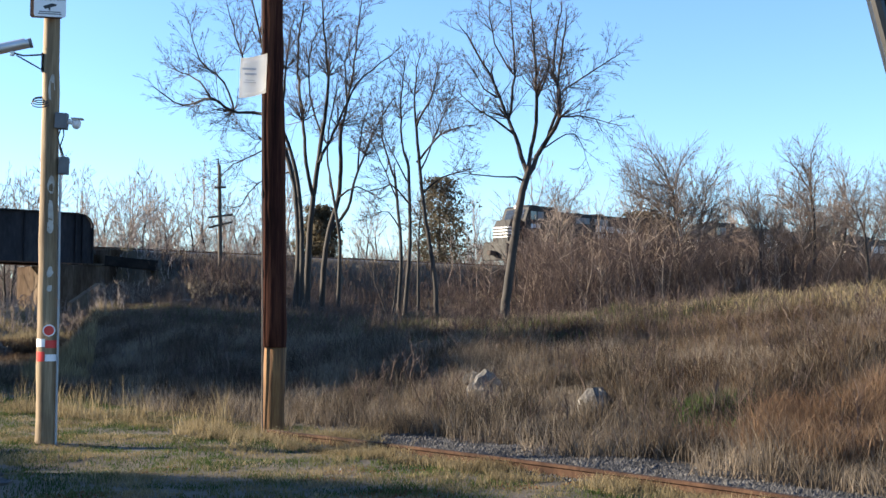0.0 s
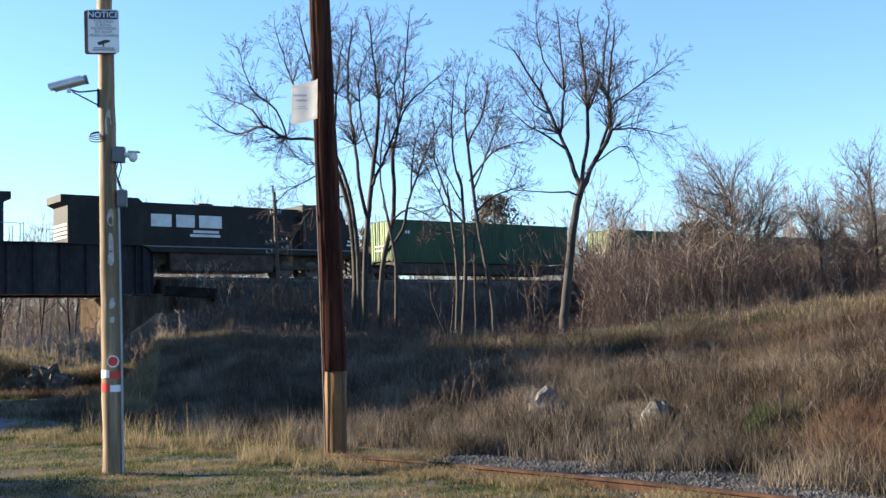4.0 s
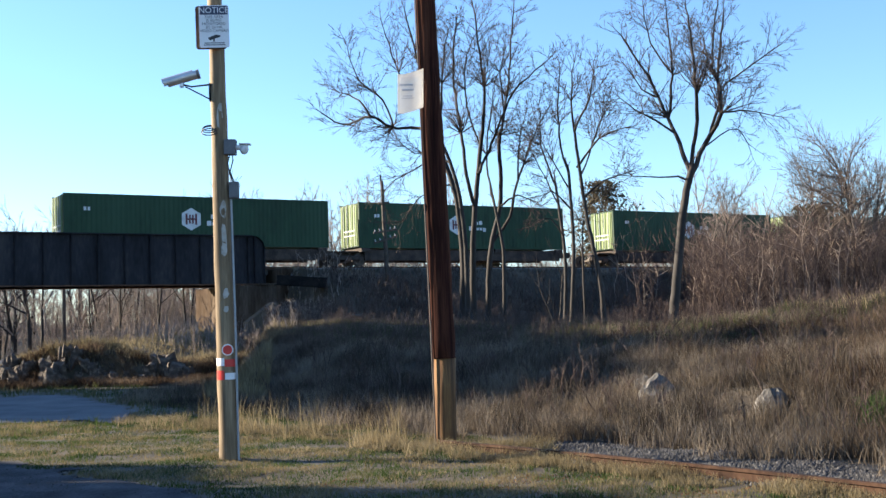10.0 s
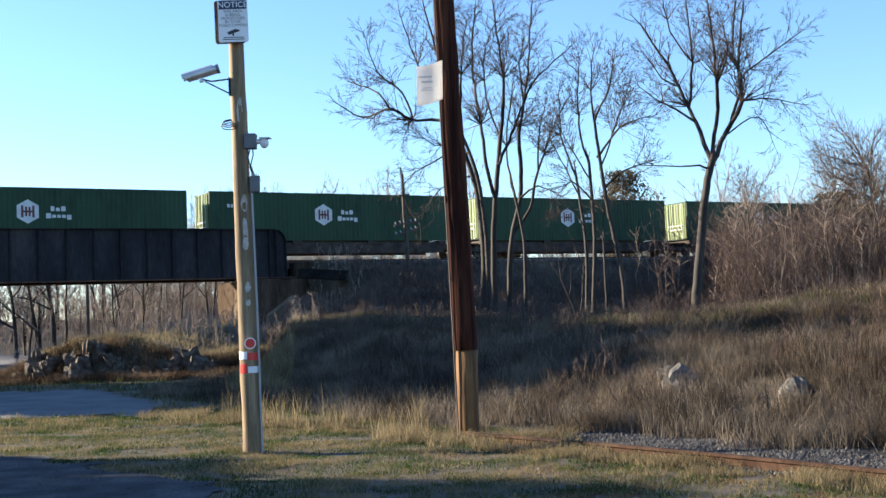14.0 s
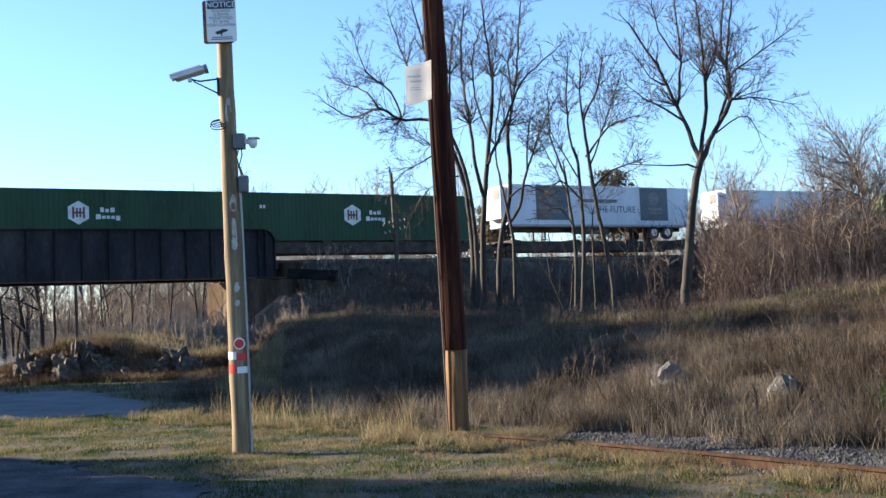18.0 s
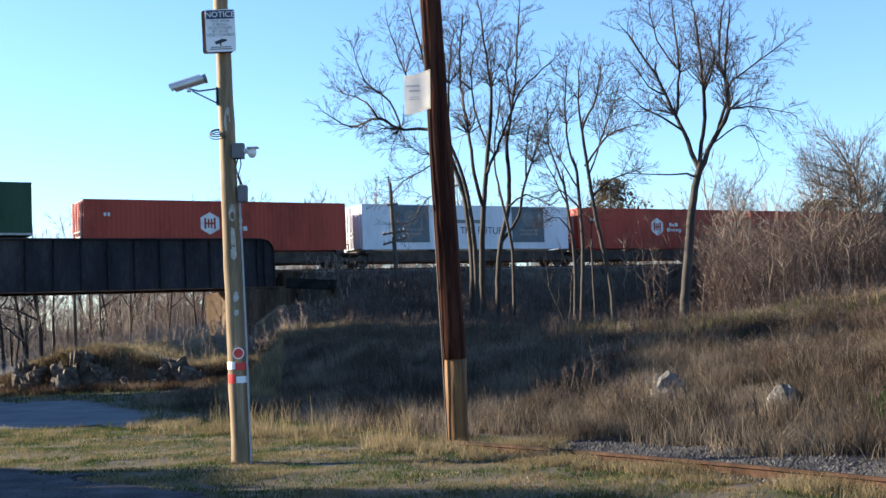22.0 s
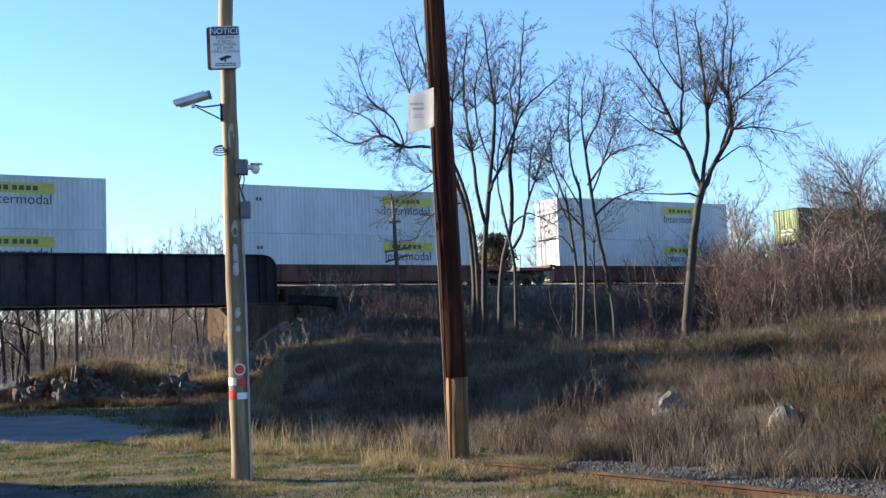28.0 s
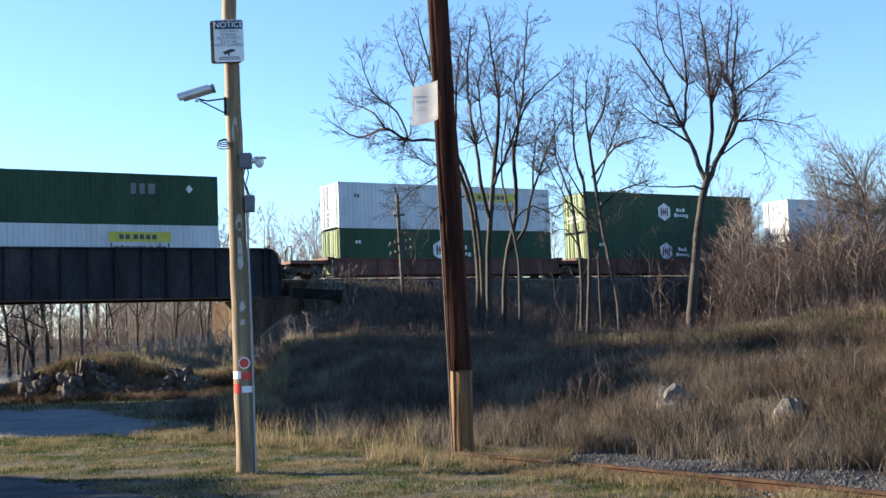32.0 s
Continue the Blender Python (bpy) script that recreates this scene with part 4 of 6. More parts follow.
def locomotive(label, plain_cab=False):
    """Front at x = 0, looking along -x; 22.2 m long; rails at z = 0."""
    c = thing("locomotive", label, "locomotive", "locomotives")
    Y0, Y1 = -0.2, 2.8
    part("frame", boxes([(0.5, Y0, 1.42, 21.7, Y1, 1.82)], 0.02), LOCO, c)
    part("sill_stripe", boxes([(0.6, Y0 - 0.008, 1.74, 21.6, Y0, 1.8)]), SHUTTER, c, "thin pale stripe along the sill")
    for x in (0.25, 21.6):
        part("pilot", boxes([(x, Y0 + 0.1, 0.35, x + 0.35, Y1 - 0.1, 1.6)], 0.05), LOCO, c)
    for x in (-0.35, 21.9):
        part("coupler", boxes([(x, 1.1, 0.75, x + 0.6, 1.5, 1.1)], 0.04), UNDER, c)
    nose = part("nose", prism(bmesh.new(), [(0.85, 1.8), (0.85, 2.75), (1.2, 3.52), (2.3, 3.62), (2.3, 1.8)], 0.45, 2.15), LOCO, c)
    bm = bmesh.new()
    for k in range(4):
        z = 2.15 + 0.24 * k
        box(bm, 0.84 + max(0, z - 2.75) * 0.46, 0.43, z, 1.95 - 0.16 * k, 0.45, z + 0.11)
        box(bm, 0.825 + max(0, z - 2.75) * 0.46, 0.5, z, 0.85 + max(0, z - 2.75) * 0.46, 2.1, z + 0.11)
    part("nose_striping", bm, SIGNWHITE, nose, "white stripes across the nose")
    cabp = part("cab", prism(bmesh.new(), [(2.2, 1.8), (2.2, 3.55), (2.6, 4.55), (2.8, 4.68), (5.5, 4.68), (5.5, 1.8)], Y0 + 0.12, Y1 - 0.12), LOCO, c)
    part("side_window", boxes([(2.75, Y0 + 0.1, 3.6, 3.4, Y0 + 0.12, 4.25)], 0.008), PANE, cabp)
    part("side_window", boxes([(3.5, Y0 + 0.1, 3.6, 4.15, Y0 + 0.12, 4.25)], 0.008), SHUTTER, cabp)
    bm = bmesh.new()
    for y in (0.25, 1.4):
        q = [bm.verts.new(p) for p in ((2.24, y, 3.66), (2.24, y + 0.95, 3.66), (2.54, y + 0.95, 4.4), (2.54, y, 4.4))]
        bm.faces.new(q)
    bmesh.ops.translate(bm, verts=bm.verts, vec=(-0.03, 0, 0))
    part("windshield", bm, PANE, cabp)
    part("number_strip", boxes([(2.80, Y0 + 0.1, 2.95, 3.00, Y0 + 0.118, 3.25), (3.07, Y0 + 0.1, 2.95, 3.27, Y0 + 0.118, 3.25), (3.34, Y0 + 0.1, 2.95, 3.54, Y0 + 0.118, 3.25), (3.61, Y0 + 0.1, 2.95, 3.81, Y0 + 0.118, 3.25)]), SIGNWHITE, cabp, "white number bars")
    # the same details on the far side, seen when it runs cab last
    part("side_window", boxes([(2.75, Y1 - 0.12, 3.6, 3.4, Y1 - 0.1, 4.25)], 0.008), SHUTTER, cabp)
    part("side_window", boxes([(3.5, Y1 - 0.12, 3.6, 4.15, Y1 - 0.1, 4.25)], 0.008), SHUTTER, cabp)
    for k in range(4):
        part("number_bar", boxes([(2.8 + 0.3 * k, Y1 - 0.118, 2.95, 3.02 + 0.3 * k, Y1 - 0.1, 3.28)]), SIGNWHITE, cabp)
    part("sill_stripe", boxes([(0.6, Y1, 1.74, 21.6, Y1 + 0.008, 1.8)]), SHUTTER, c)
    for k in range(4):
        z = 2.15 + 0.24 * k
        part("nose_stripe", boxes([(0.84 + max(0, z - 2.75) * 0.46, 2.15, z, 1.95 - 0.16 * k, 2.17, z + 0.11)]), SIGNWHITE, nose)
        part("rear_stripe", boxes([(20.7, 0.2, z, 20.72, 2.4, z + 0.11)]), SIGNWHITE, c)
    part("headlight", boxes([(2.45, 1.1, 4.5, 2.6, 1.5, 4.7)], 0.03), PALEPLASTIC, cabp)
    part("roof_unit", boxes([(3.2, 0.7, 4.66, 4.3, 1.9, 4.82)], 0.04), LOCO, cabp)
    hood = part("hood", boxes([(5.5, 0.35, 1.8, 16.2, 2.25, 4.42)], 0.06), LOCO, c)
    part("inverter_cabinet", boxes([(5.5, 0.0, 1.82, 7.6, 0.4, 4.3)], 0.04), LOCO, c)
    for k in range(9):
        part("hood_door", boxes([(7.9 + k * 0.92, 0.325, 2.0, 7.9 + k * 0.92 + 0.84, 0.35, 3.5)]), LOCO, hood)
    for x in (8.2, 10.4):
        part("intake_grille", boxes([(x, 0.32, 3.6, x + 1.6, 0.35, 4.1)], 0.01), SHUTTER, hood)
    bars("lettering", ([(10.6, 0.31, 3.05, 11.6, 0.322, 3.55), (11.8, 0.31, 3.05, 12.8, 0.322, 3.55), (13.1, 0.31, 3.1, 15.4, 0.322, 3.45), (10.8, 0.31, 2.72, 11.6, 0.322, 2.86), (11.8, 0.31, 2.72, 12.5, 0.322, 2.86), (10.8, 0.31, 2.5, 11.5, 0.322, 2.62), (11.7, 0.31, 2.5, 12.6, 0.322, 2.62)]), LOGOW, hood, "white bars of lettering on the hood")
    for x0, x1, z0, z1 in ((11.0, 12.5, 3.0, 3.75), (12.8, 14.0, 3.0, 3.75), (14.3, 15.6, 3.0, 3.75), (11.2, 12.9, 2.68, 2.84), (11.1, 13.1, 2.44, 2.6)):
        part("lettering", boxes([(x0, 2.25, z0, x1, 2.262, z1)]), LOGOW, hood)
    part("radiator", prism(bmesh.new(), [(16.2, 1.8), (16.2, 4.35), (16.5, 4.62), (21.1, 4.62), (21.1, 4.2), (20.7, 4.0), (20.7, 1.8)], 0.1, 2.5), LOCO, c, "flared radiator end")
    part("radiator_grille", boxes([(16.7, 0.07, 3.4, 20.3, 0.1, 4.3)], 0.01), UNDER, c)
    part("exhaust_stack", boxes([(11.3, 1.0, 4.3, 12.2, 1.6, 4.6)], 0.03), LOCO, c)
    part("fan_hatch", boxes([(13.0, 0.8, 4.3, 14.6, 1.8, 4.46)], 0.05), LOCO, c)
    bm = bmesh.new()
    for k in range(3):
        tube(bm, (9.3 + 0.12 * k, 1.25 + 0.1 * k, 4.3), (9.3 + 0.12 * k, 1.25 + 0.1 * k, 4.5), 0.02, n=6)
        tube(bm, (9.0 + 0.12 * k, 1.25 + 0.1 * k, 4.52), (9.5 + 0.12 * k, 1.25 + 0.1 * k, 4.52), 0.04, 0.08, n=8)
    part("horn", bm, LOCO, c)
    part("underfloor_box", boxes([(2.0, 0.55, 0.75, 20.2, 2.05, 1.45)]), UNDER, c)
    tank = part("fuel_tank", boxes([(7.6, -0.05, 0.3, 14.6, 2.65, 1.5)], 0.15), UNDER, c)
    part("air_reservoir", tube(bmesh.new(), (8.2, -0.12, 1.25), (13.5, -0.12, 1.25), 0.16, n=12), UNDER, c)
    for x in (4.6, 17.6):
        bogie(c, x, 0.53, (-1.85, 0, 1.85), "truck", 5.0, 0.62)
    bm = bmesh.new()
    for x0, x1 in ((5.7, 21.5), (0.5, 2.9)):
        n = int((x1 - x0) / 1.55)
        for k in range(n + 1):
            x = x0 + (x1 - x0) * k / n
            tube(bm, (x, Y0 + 0.03, 1.82), (x, Y0 + 0.03, 2.85), 0.02, n=5)
        tube(bm, (x0, Y0 + 0.03, 2.85), (x1, Y0 + 0.03, 2.85), 0.02, n=5)
    for x in (0.45, 21.75):
        for y in (0.0, 0.6, 2.0, 2.6):
            tube(bm, (x, y, 1.82), (x, y, 2.9), 0.022, n=5)
        tube(bm, (x, 0.0, 2.9), (x, 0.6, 2.9), 0.022, n=5)
        tube(bm, (x, 2.0, 2.9), (x, 2.6, 2.9), 0.022, n=5)
    part("handrail", bm, SHUTTER, c, "pale grey handrails")
    for x in (0.7, 21.0):
        bm = bmesh.new()
        for k in range(4):
            box(bm, x, Y0 - 0.02, 0.45 + 0.32 * k, x + 0.55, Y0 + 0.25, 0.49 + 0.32 * k)
        box(bm, x - 0.03, Y0 - 0.02, 0.4, x, Y0 + 0.25, 1.7)
        box(bm, x + 0.55, Y0 - 0.02, 0.4, x + 0.58, Y0 + 0.25, 1.7)
        part("step", bm, LOCO, c)
    return c


loco_a = runs(locomotive("black diesel locomotive with white nose stripes leading the train"), 19.5)
for q in (42.55,):
    runs(copy_thing(loco_a, Matrix()), q)["label"] = "black diesel locomotive with white nose stripes, second in line"
FLIPPED = [(copy_thing(loco_a, Matrix()), 87.5)]
FLIPPED[0][0]["label"] = "black diesel locomotive running cab last before the containers"

proto_green = container("dark green ribbed steel container with a white emblem", GREENP, hub_mark, MAROON)
proto_plain = container("plain dark green ribbed steel container", GREENP, None, MAROON)
proto_orange = container("orange-red ribbed steel container with a white emblem", ORANGEP, hub_mark, ORANGEP)
proto_future = container("white container with slate grey printed panels", PALEP, future_mark)
proto_jb = container("white ribbed container with a yellow name panel", WHITEP, jb_mark, rib=0.02)
proto_emp = container("dark green ribbed container with small grey lettering bars", GREENP, emp_mark)
spine = spine_car("dark grimy spine flat car carrying one container")
well = well_car("rusty brown well car carrying two stacked containers")
first = {}


def place(proto, q, z):
    """The prototype the first time, then copies of it."""
    ob = copy_thing(proto, Matrix()) if proto in first else proto
    first[proto] = True
    MOVING.append((ob, (q, z)))
    return ob


singles = [89.0, 109.8, 128.7, 147.6, 166.4, 187.2, 205.5, 226.2, 243.9, 261.6, 279.1, 297.7, 316.0, 332.8, 349.9, 366.8]
for q in singles:
    place(proto_plain if q < 100 else proto_green, q, 1.15)
    place(spine, q, 0)
for q, p in ((443.6, proto_orange), (460.9, proto_future), (478.0, proto_orange), (494.9, proto_orange), (514.2, proto_orange)):
    place(p, q, 1.15)
    place(spine, q, 0)
place(trailer("white refrigerated trailer with slate grey printed panels", future_mark), 386.1, 2.06)
place(trailer("white refrigerated trailer with a dark stripe", None, True), 406.2, 2.06)
place(trailer("green container on a trailer chassis riding a flat car", None, False, True), 424.7, 2.0)
for q in (386.1, 406.2, 424.7):
    place(spine, q, 0)
for q, low, up in ((535.2, proto_jb, proto_jb), (560.0, proto_jb, proto_jb), (584.0, proto_jb, proto_jb), (607.5, proto_jb, proto_jb), (631.5, proto_jb, proto_green), (655.5, proto_jb, proto_emp), (679.5, proto_green, proto_jb), (698.8, proto_green, proto_green), (719.0, proto_jb, proto_jb), (743.3, proto_jb, proto_jb)):
    place(low, q, 0.235)
    place(up, q, 0.235 + CH + 0.02)
    place(well, q, 0)


def motions():
    times = [0, 4, 8, 12, 16] + list(range(17, 33))
    for ob, q in MOVING:
        q, z = q if isinstance(q, tuple) else (q, 0)
        walk(ob, [(t, TRACK @ pose(q - travel(t), 0, RAIL + z)) for t in times])
    for ob, q in FLIPPED:
        walk(ob, [(t, TRACK @ pose(q - travel(t), 2.6, RAIL, 0, 0, 180)) for t in times])

# ---- trees, brush and grass ----
BARK = mat("grey_bark", [(0.008, 0.006, 0.005), (0.018, 0.014, 0.012), (0.04, 0.031, 0.026)], scale=2, fine=14, bump=0.5, stretch=(2, 2, 0.4), dist=0.02)
TWIG = leafmat("bare_twigs", [(0.035, 0.025, 0.022), (0.065, 0.048, 0.041), (0.115, 0.088, 0.075)], region=0.3)
# paler than TWIG: sunlight and haze on far woods, put into the colour
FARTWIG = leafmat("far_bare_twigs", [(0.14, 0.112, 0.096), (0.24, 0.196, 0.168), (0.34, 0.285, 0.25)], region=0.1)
BRUSH = leafmat("red_brown_brush", [(0.04, 0.028, 0.025), (0.078, 0.056, 0.049), (0.16, 0.122, 0.103)], region=0.25)
# brush stems caught by the sun: that light is put into the pale colour
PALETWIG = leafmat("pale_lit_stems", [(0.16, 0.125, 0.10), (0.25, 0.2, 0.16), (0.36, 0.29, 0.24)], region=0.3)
NEEDLE = leafmat("dull_evergreen", [(0.05, 0.042, 0.027), (0.095, 0.08, 0.052), (0.16, 0.13, 0.088)], region=0.8, thin=0.5)
STRAW = leafmat("straw_grass", [(0.1, 0.08, 0.045), (0.2, 0.16, 0.09), (0.36, 0.295, 0.175)], region=0.8, thin=0.4)
DRY = leafmat("dry_bank_grass", [(0.034, 0.028, 0.022), (0.07, 0.056, 0.042), (0.132, 0.106, 0.08), (0.25, 0.206, 0.157)], region=0.6, thin=0.4, gain=2.0)
RUSSET = leafmat("russet_weeds", [(0.042, 0.028, 0.019), (0.085, 0.058, 0.038), (0.17, 0.122, 0.082)], region=0.7, thin=0.4, gain=1.8)
LAWN = leafmat("winter_lawn", [(0.028, 0.05, 0.014), (0.062, 0.088, 0.024), (0.115, 0.105, 0.05), (0.21, 0.165, 0.09)], region=1.1, shift=0.3, thin=0.4, gain=2.4)
DULLGREEN = leafmat("dull_green_grass", [(0.032, 0.044, 0.017), (0.062, 0.076, 0.03), (0.12, 0.115, 0.055)], region=0.7, thin=0.4)
FRESH = leafmat("fresh_green", [(0.03, 0.065, 0.014), (0.055, 0.1, 0.024), (0.09, 0.13, 0.045)], region=1.0, thin=0.4)


def limbs(name, segs, material, parent, sides=5, smooth=True):
    """One mesh of many tapering limbs: rows of start, end, radius at each."""
    A = np.array([s[0] for s in segs], float)
    B = np.array([s[1] for s in segs], float)
    R0 = np.array([s[2] for s in segs])[:, None, None]
    R1 = np.array([s[3] for s in segs])[:, None, None]
    D = B - A
    D /= np.linalg.norm(D, axis=1)[:, None] + 1e-9
    ref = np.where(np.abs(D[:, 2:3]) < 0.9, np.array([[0, 0, 1.0]]), np.array([[1.0, 0, 0]]))
    U = np.cross(D, ref)
    U /= np.linalg.norm(U, axis=1)[:, None]
    W = np.cross(D, U)
    a = np.linspace(0, 2 * np.pi, sides, endpoint=False)
    ring = U[:, None, :] * np.cos(a)[None, :, None] + W[:, None, :] * np.sin(a)[None, :, None]
    V = np.concatenate([A[:, None, :] + ring * R0, (B + D * R1[:, 0] * 0.4)[:, None, :] + ring * R1], 1).reshape(-1, 3)
    base = (np.arange(len(segs)) * 2 * sides)[:, None]
    j = np.arange(sides)[None, :]
    k = (j + 1) % sides
    F = np.stack([base + j, base + k, base + sides + k, base + sides + j], 2).reshape(-1, 4)
    return raw(name, V, F, material, parent, smooth=smooth)


def grow(segs, rs, p, d, length, r, lev, deep, o):
    n = max(2, int(length / o["seg"][min(lev, len(o["seg"]) - 1)]))
    step = length / n
    r_end = r * (0.5 if lev < deep else 0.3)
    for i in range(n):
        w = o["wob"] * (0.45 if lev == 0 else 1.0)
        d = (d + Vector((rs.gauss(0, w), rs.gauss(0, w), rs.gauss(0, w) + o["up"]))).normalized()
        q = p + d * step
        ra, rb = r + (r_end - r) * i / n, r + (r_end - r) * (i + 1) / n
        segs.append((p[:], q[:], max(ra, o["thin"]), max(rb, o["thin"] * 0.8), lev))
        p = q
        if lev < deep and (i + 1) / n > o["bare"][min(lev, len(o["bare"]) - 1)]:
            kids = o["kids"][min(lev, len(o["kids"]) - 1)]
            for _ in range(int(kids + rs.random())):
                ang = radians(rs.uniform(*o["spread"]))
                side = d.orthogonal().normalized()
                side.rotate(Matrix.Rotation(rs.uniform(0, 6.283), 3, d))
                cd = (d * math.cos(ang) + side * math.sin(ang)).normalized()
                grow(segs, rs, p, cd, length * rs.uniform(*o["ratio"]) * (1 - 0.35 * (i + 1) / n), rb * rs.uniform(0.5, 0.72), lev + 1, deep, o)
    if lev < deep:
        for _ in range(2):
            ang = radians(rs.uniform(10, 30))
            side = d.orthogonal().normalized()
            side.rotate(Matrix.Rotation(rs.uniform(0, 6.283), 3, d))
            grow(segs, rs, p, (d * math.cos(ang) + side * math.sin(ang)).normalized(), length * rs.uniform(0.4, 0.6), r_end * 0.8, lev + 1, deep, o)


STYLE = dict(seg=(0.8, 0.5, 0.36, 0.3, 0.25), wob=0.13, up=0.035, thin=0.0075, bare=(0.35, 0.2, 0.15, 0.1), kids=(1.1, 1.25, 1.05, 0.8), spread=(28, 62), ratio=(0.4, 0.64))


def tree(label, starts, seed, deep=3, style=STYLE, group="trees by the railway", category="tree", twig=None, extra=(), bark=None):
    """starts: rows of foot, direction, length, radius."""
    rs = random.Random(seed)
    segs = []
    for p, d, length, r in starts:
        grow(segs, rs, Vector(p), Vector(d).normalized(), length, r, 0, deep, style)
    for p, d, length, r, lev in extra:
        grow(segs, rs, Vector(p), Vector(d).normalized(), length, r, lev, deep, style)
    t = thing("bare_tree", label, category, group)
    limbs("trunk", [s for s in segs if s[4] == 0], BARK, t, 8)
    if any(s[4] == 1 for s in segs):
        tagged(limbs("limb", [s for s in segs if s[4] == 1], bark or BARK, t, 5), kind="stuff")
    tagged(limbs("twig", [s for s in segs if s[4] > 1], twig or TWIG, t, 3, False), kind="stuff")
    return t, len(segs)


def at(x, y, sink=0.15):
    return (x, y, float(ground_at(x, y)) - sink)


# trees whose main boughs are laid out one by one; twigs grow from them
BOUGHY = dict(STYLE, wob=0.10, bare=(0.2, 0.1, 0.05, 0.05), kids=(1, 1, 1.1, 0.9), spread=(25, 60), ratio=(0.45, 0.72), up=0.02, seg=(0.8, 0.5, 0.3, 0.26, 0.22), thin=0.0062)


class BoughTree:
    def __init__(self, label, y, seed, z_fork):
        self.y, self.zf, self.rs, self.segs = y, z_fork, random.Random(seed), []
        self.thing = thing("bare_tree", label, "tree", "trees by the railway")

    def spot(self, x, z):
        k = min(1.0, max(0.0, (z - self.zf) / 3.0))
        return Vector((x, self.y + k * 1.1 * math.sin(1.9 * x + 0.8 * z + self.y), z))

    def bough(self, r, *pts, end=0.3, lev=1, first=0.3, gap=0.17):
        """One bough through the points (x, z), thinning from r, with twigs along it."""
        P = [self.spot(*p) for p in pts]
        path = []
        for i in range(len(P) - 1):
            a, b, c, e = P[max(i - 1, 0)], P[i], P[i + 1], P[min(i + 2, len(P) - 1)]
            n = max(2, int((c - b).length / 0.4))
            for k in range(n):
                t = k / n
                q = 0.5 * (2 * b + (c - a) * t + (2 * a - 5 * b + 4 * c - e) * t * t + (3 * b - a - 3 * c + e) * t ** 3)
                w = 0.0 if not path else 0.007 if lev == 0 else 0.022
                path.append(q + Vector((self.rs.gauss(0, w), self.rs.gauss(0, w), self.rs.gauss(0, w * 0.5))))
        path.append(P[-1])
        m = len(path) - 1
        since = 0.0
        for i in range(m):
            a, b = path[i], path[i + 1]
            ra, rb = (r * (1 - (1 - end) * k / m) for k in (i, i + 1))
            self.segs.append((a[:], b[:], ra, rb, lev))
            since += (b - a).length
            if i / m >= first:
                while since > gap:
                    since -= gap
                    d = (b - a).normalized()
                    side = d.orthogonal().normalized()
                    side.rotate(Matrix.Rotation(self.rs.uniform(0, 6.283), 3, d))
                    ang = radians(self.rs.uniform(28, 68))
                    grow(self.segs, self.rs, b, (d * math.cos(ang) + side * math.sin(ang) + Vector((0, 0, 0.12))).normalized(), self.rs.uniform(0.6, 1.5) * (1 - 0.5 * i / m), max(0.013, rb * 0.4), 2, 4, BOUGHY)
        grow(self.segs, self.rs, P[-1], (path[-1] - path[-2]).normalized(), 0.45, max(0.012, r * end), 2, 4, BOUGHY)

    def done(self):
        limbs("trunk", [q for q in self.segs if q[4] == 0], BARK, self.thing, 9)
        if any(q[4] == 1 for q in self.segs):
            tagged(limbs("limb", [q for q in self.segs if q[4] == 1], BARK, self.thing, 6), kind="stuff")
        tagged(limbs("twig", [q for q in self.segs if q[4] > 1], TWIG, self.thing, 3, False), kind="stuff")


# the forked tree
t = BoughTree("tall bare tree forking into upright limbs on the bank", 46, 11, 7.3)
t.bough(0.2, (8.69, 1.1), (8.7, 1.9), (8.96, 3.9), (9.27, 6.09), (9.59, 7.3), end=0.7, lev=0, first=2)
t.bough(0.1, (9.59, 7.25), (9.29, 8.52), (8.97, 9.64), (8.23, 11.44), (7.25, 13.05))
t.bough(0.065, (8.97, 9.64), (9.07, 10.52), (8.99, 11.64), (8.7, 13.66))
t.bough(0.09, (9.59, 7.3), (9.79, 8.39), (9.9, 9.38), (9.65, 11.61), (9.76, 14.07))
t.bough(0.11, (9.6, 7.25), (10.23, 8.48), (10.69, 9.46), (10.95, 11.34), (11.23, 13.56))
t.bough(0.07, (10.35, 8.7), (10.68, 10.24), (10.71, 11.8), (11.0, 14.25))
t.bough(0.05, (10.74, 9.53), (11.38, 9.66), (12.15, 9.85), (13.22, 9.37))
t.bough(0.05, (9.15, 8.97), (8.41, 9.43), (7.44, 9.69), (6.8, 10.16))
t.bough(0.05, (9.5, 6.96), (9.08, 7.15), (8.31, 7.16), (6.9, 7.27), first=0.65, gap=0.4)
t.bough(0.035, (10.11, 8.27), (11.01, 8.85), (11.66, 8.76), (11.95, 7.98), gap=0.4)
t.bough(0.05, (10.91, 10.45), (11.55, 11.1), (12.91, 11.94))
t.bough(0.045, (8.57, 10.54), (7.92, 10.79), (7.29, 11.37))
t.bough(0.05, (9.8, 10.2), (10.3, 11.5), (10.35, 13.4))
t.bough(0.045, (9.02, 11.3), (8.3, 12.6), (7.95, 14.2))
t.done()
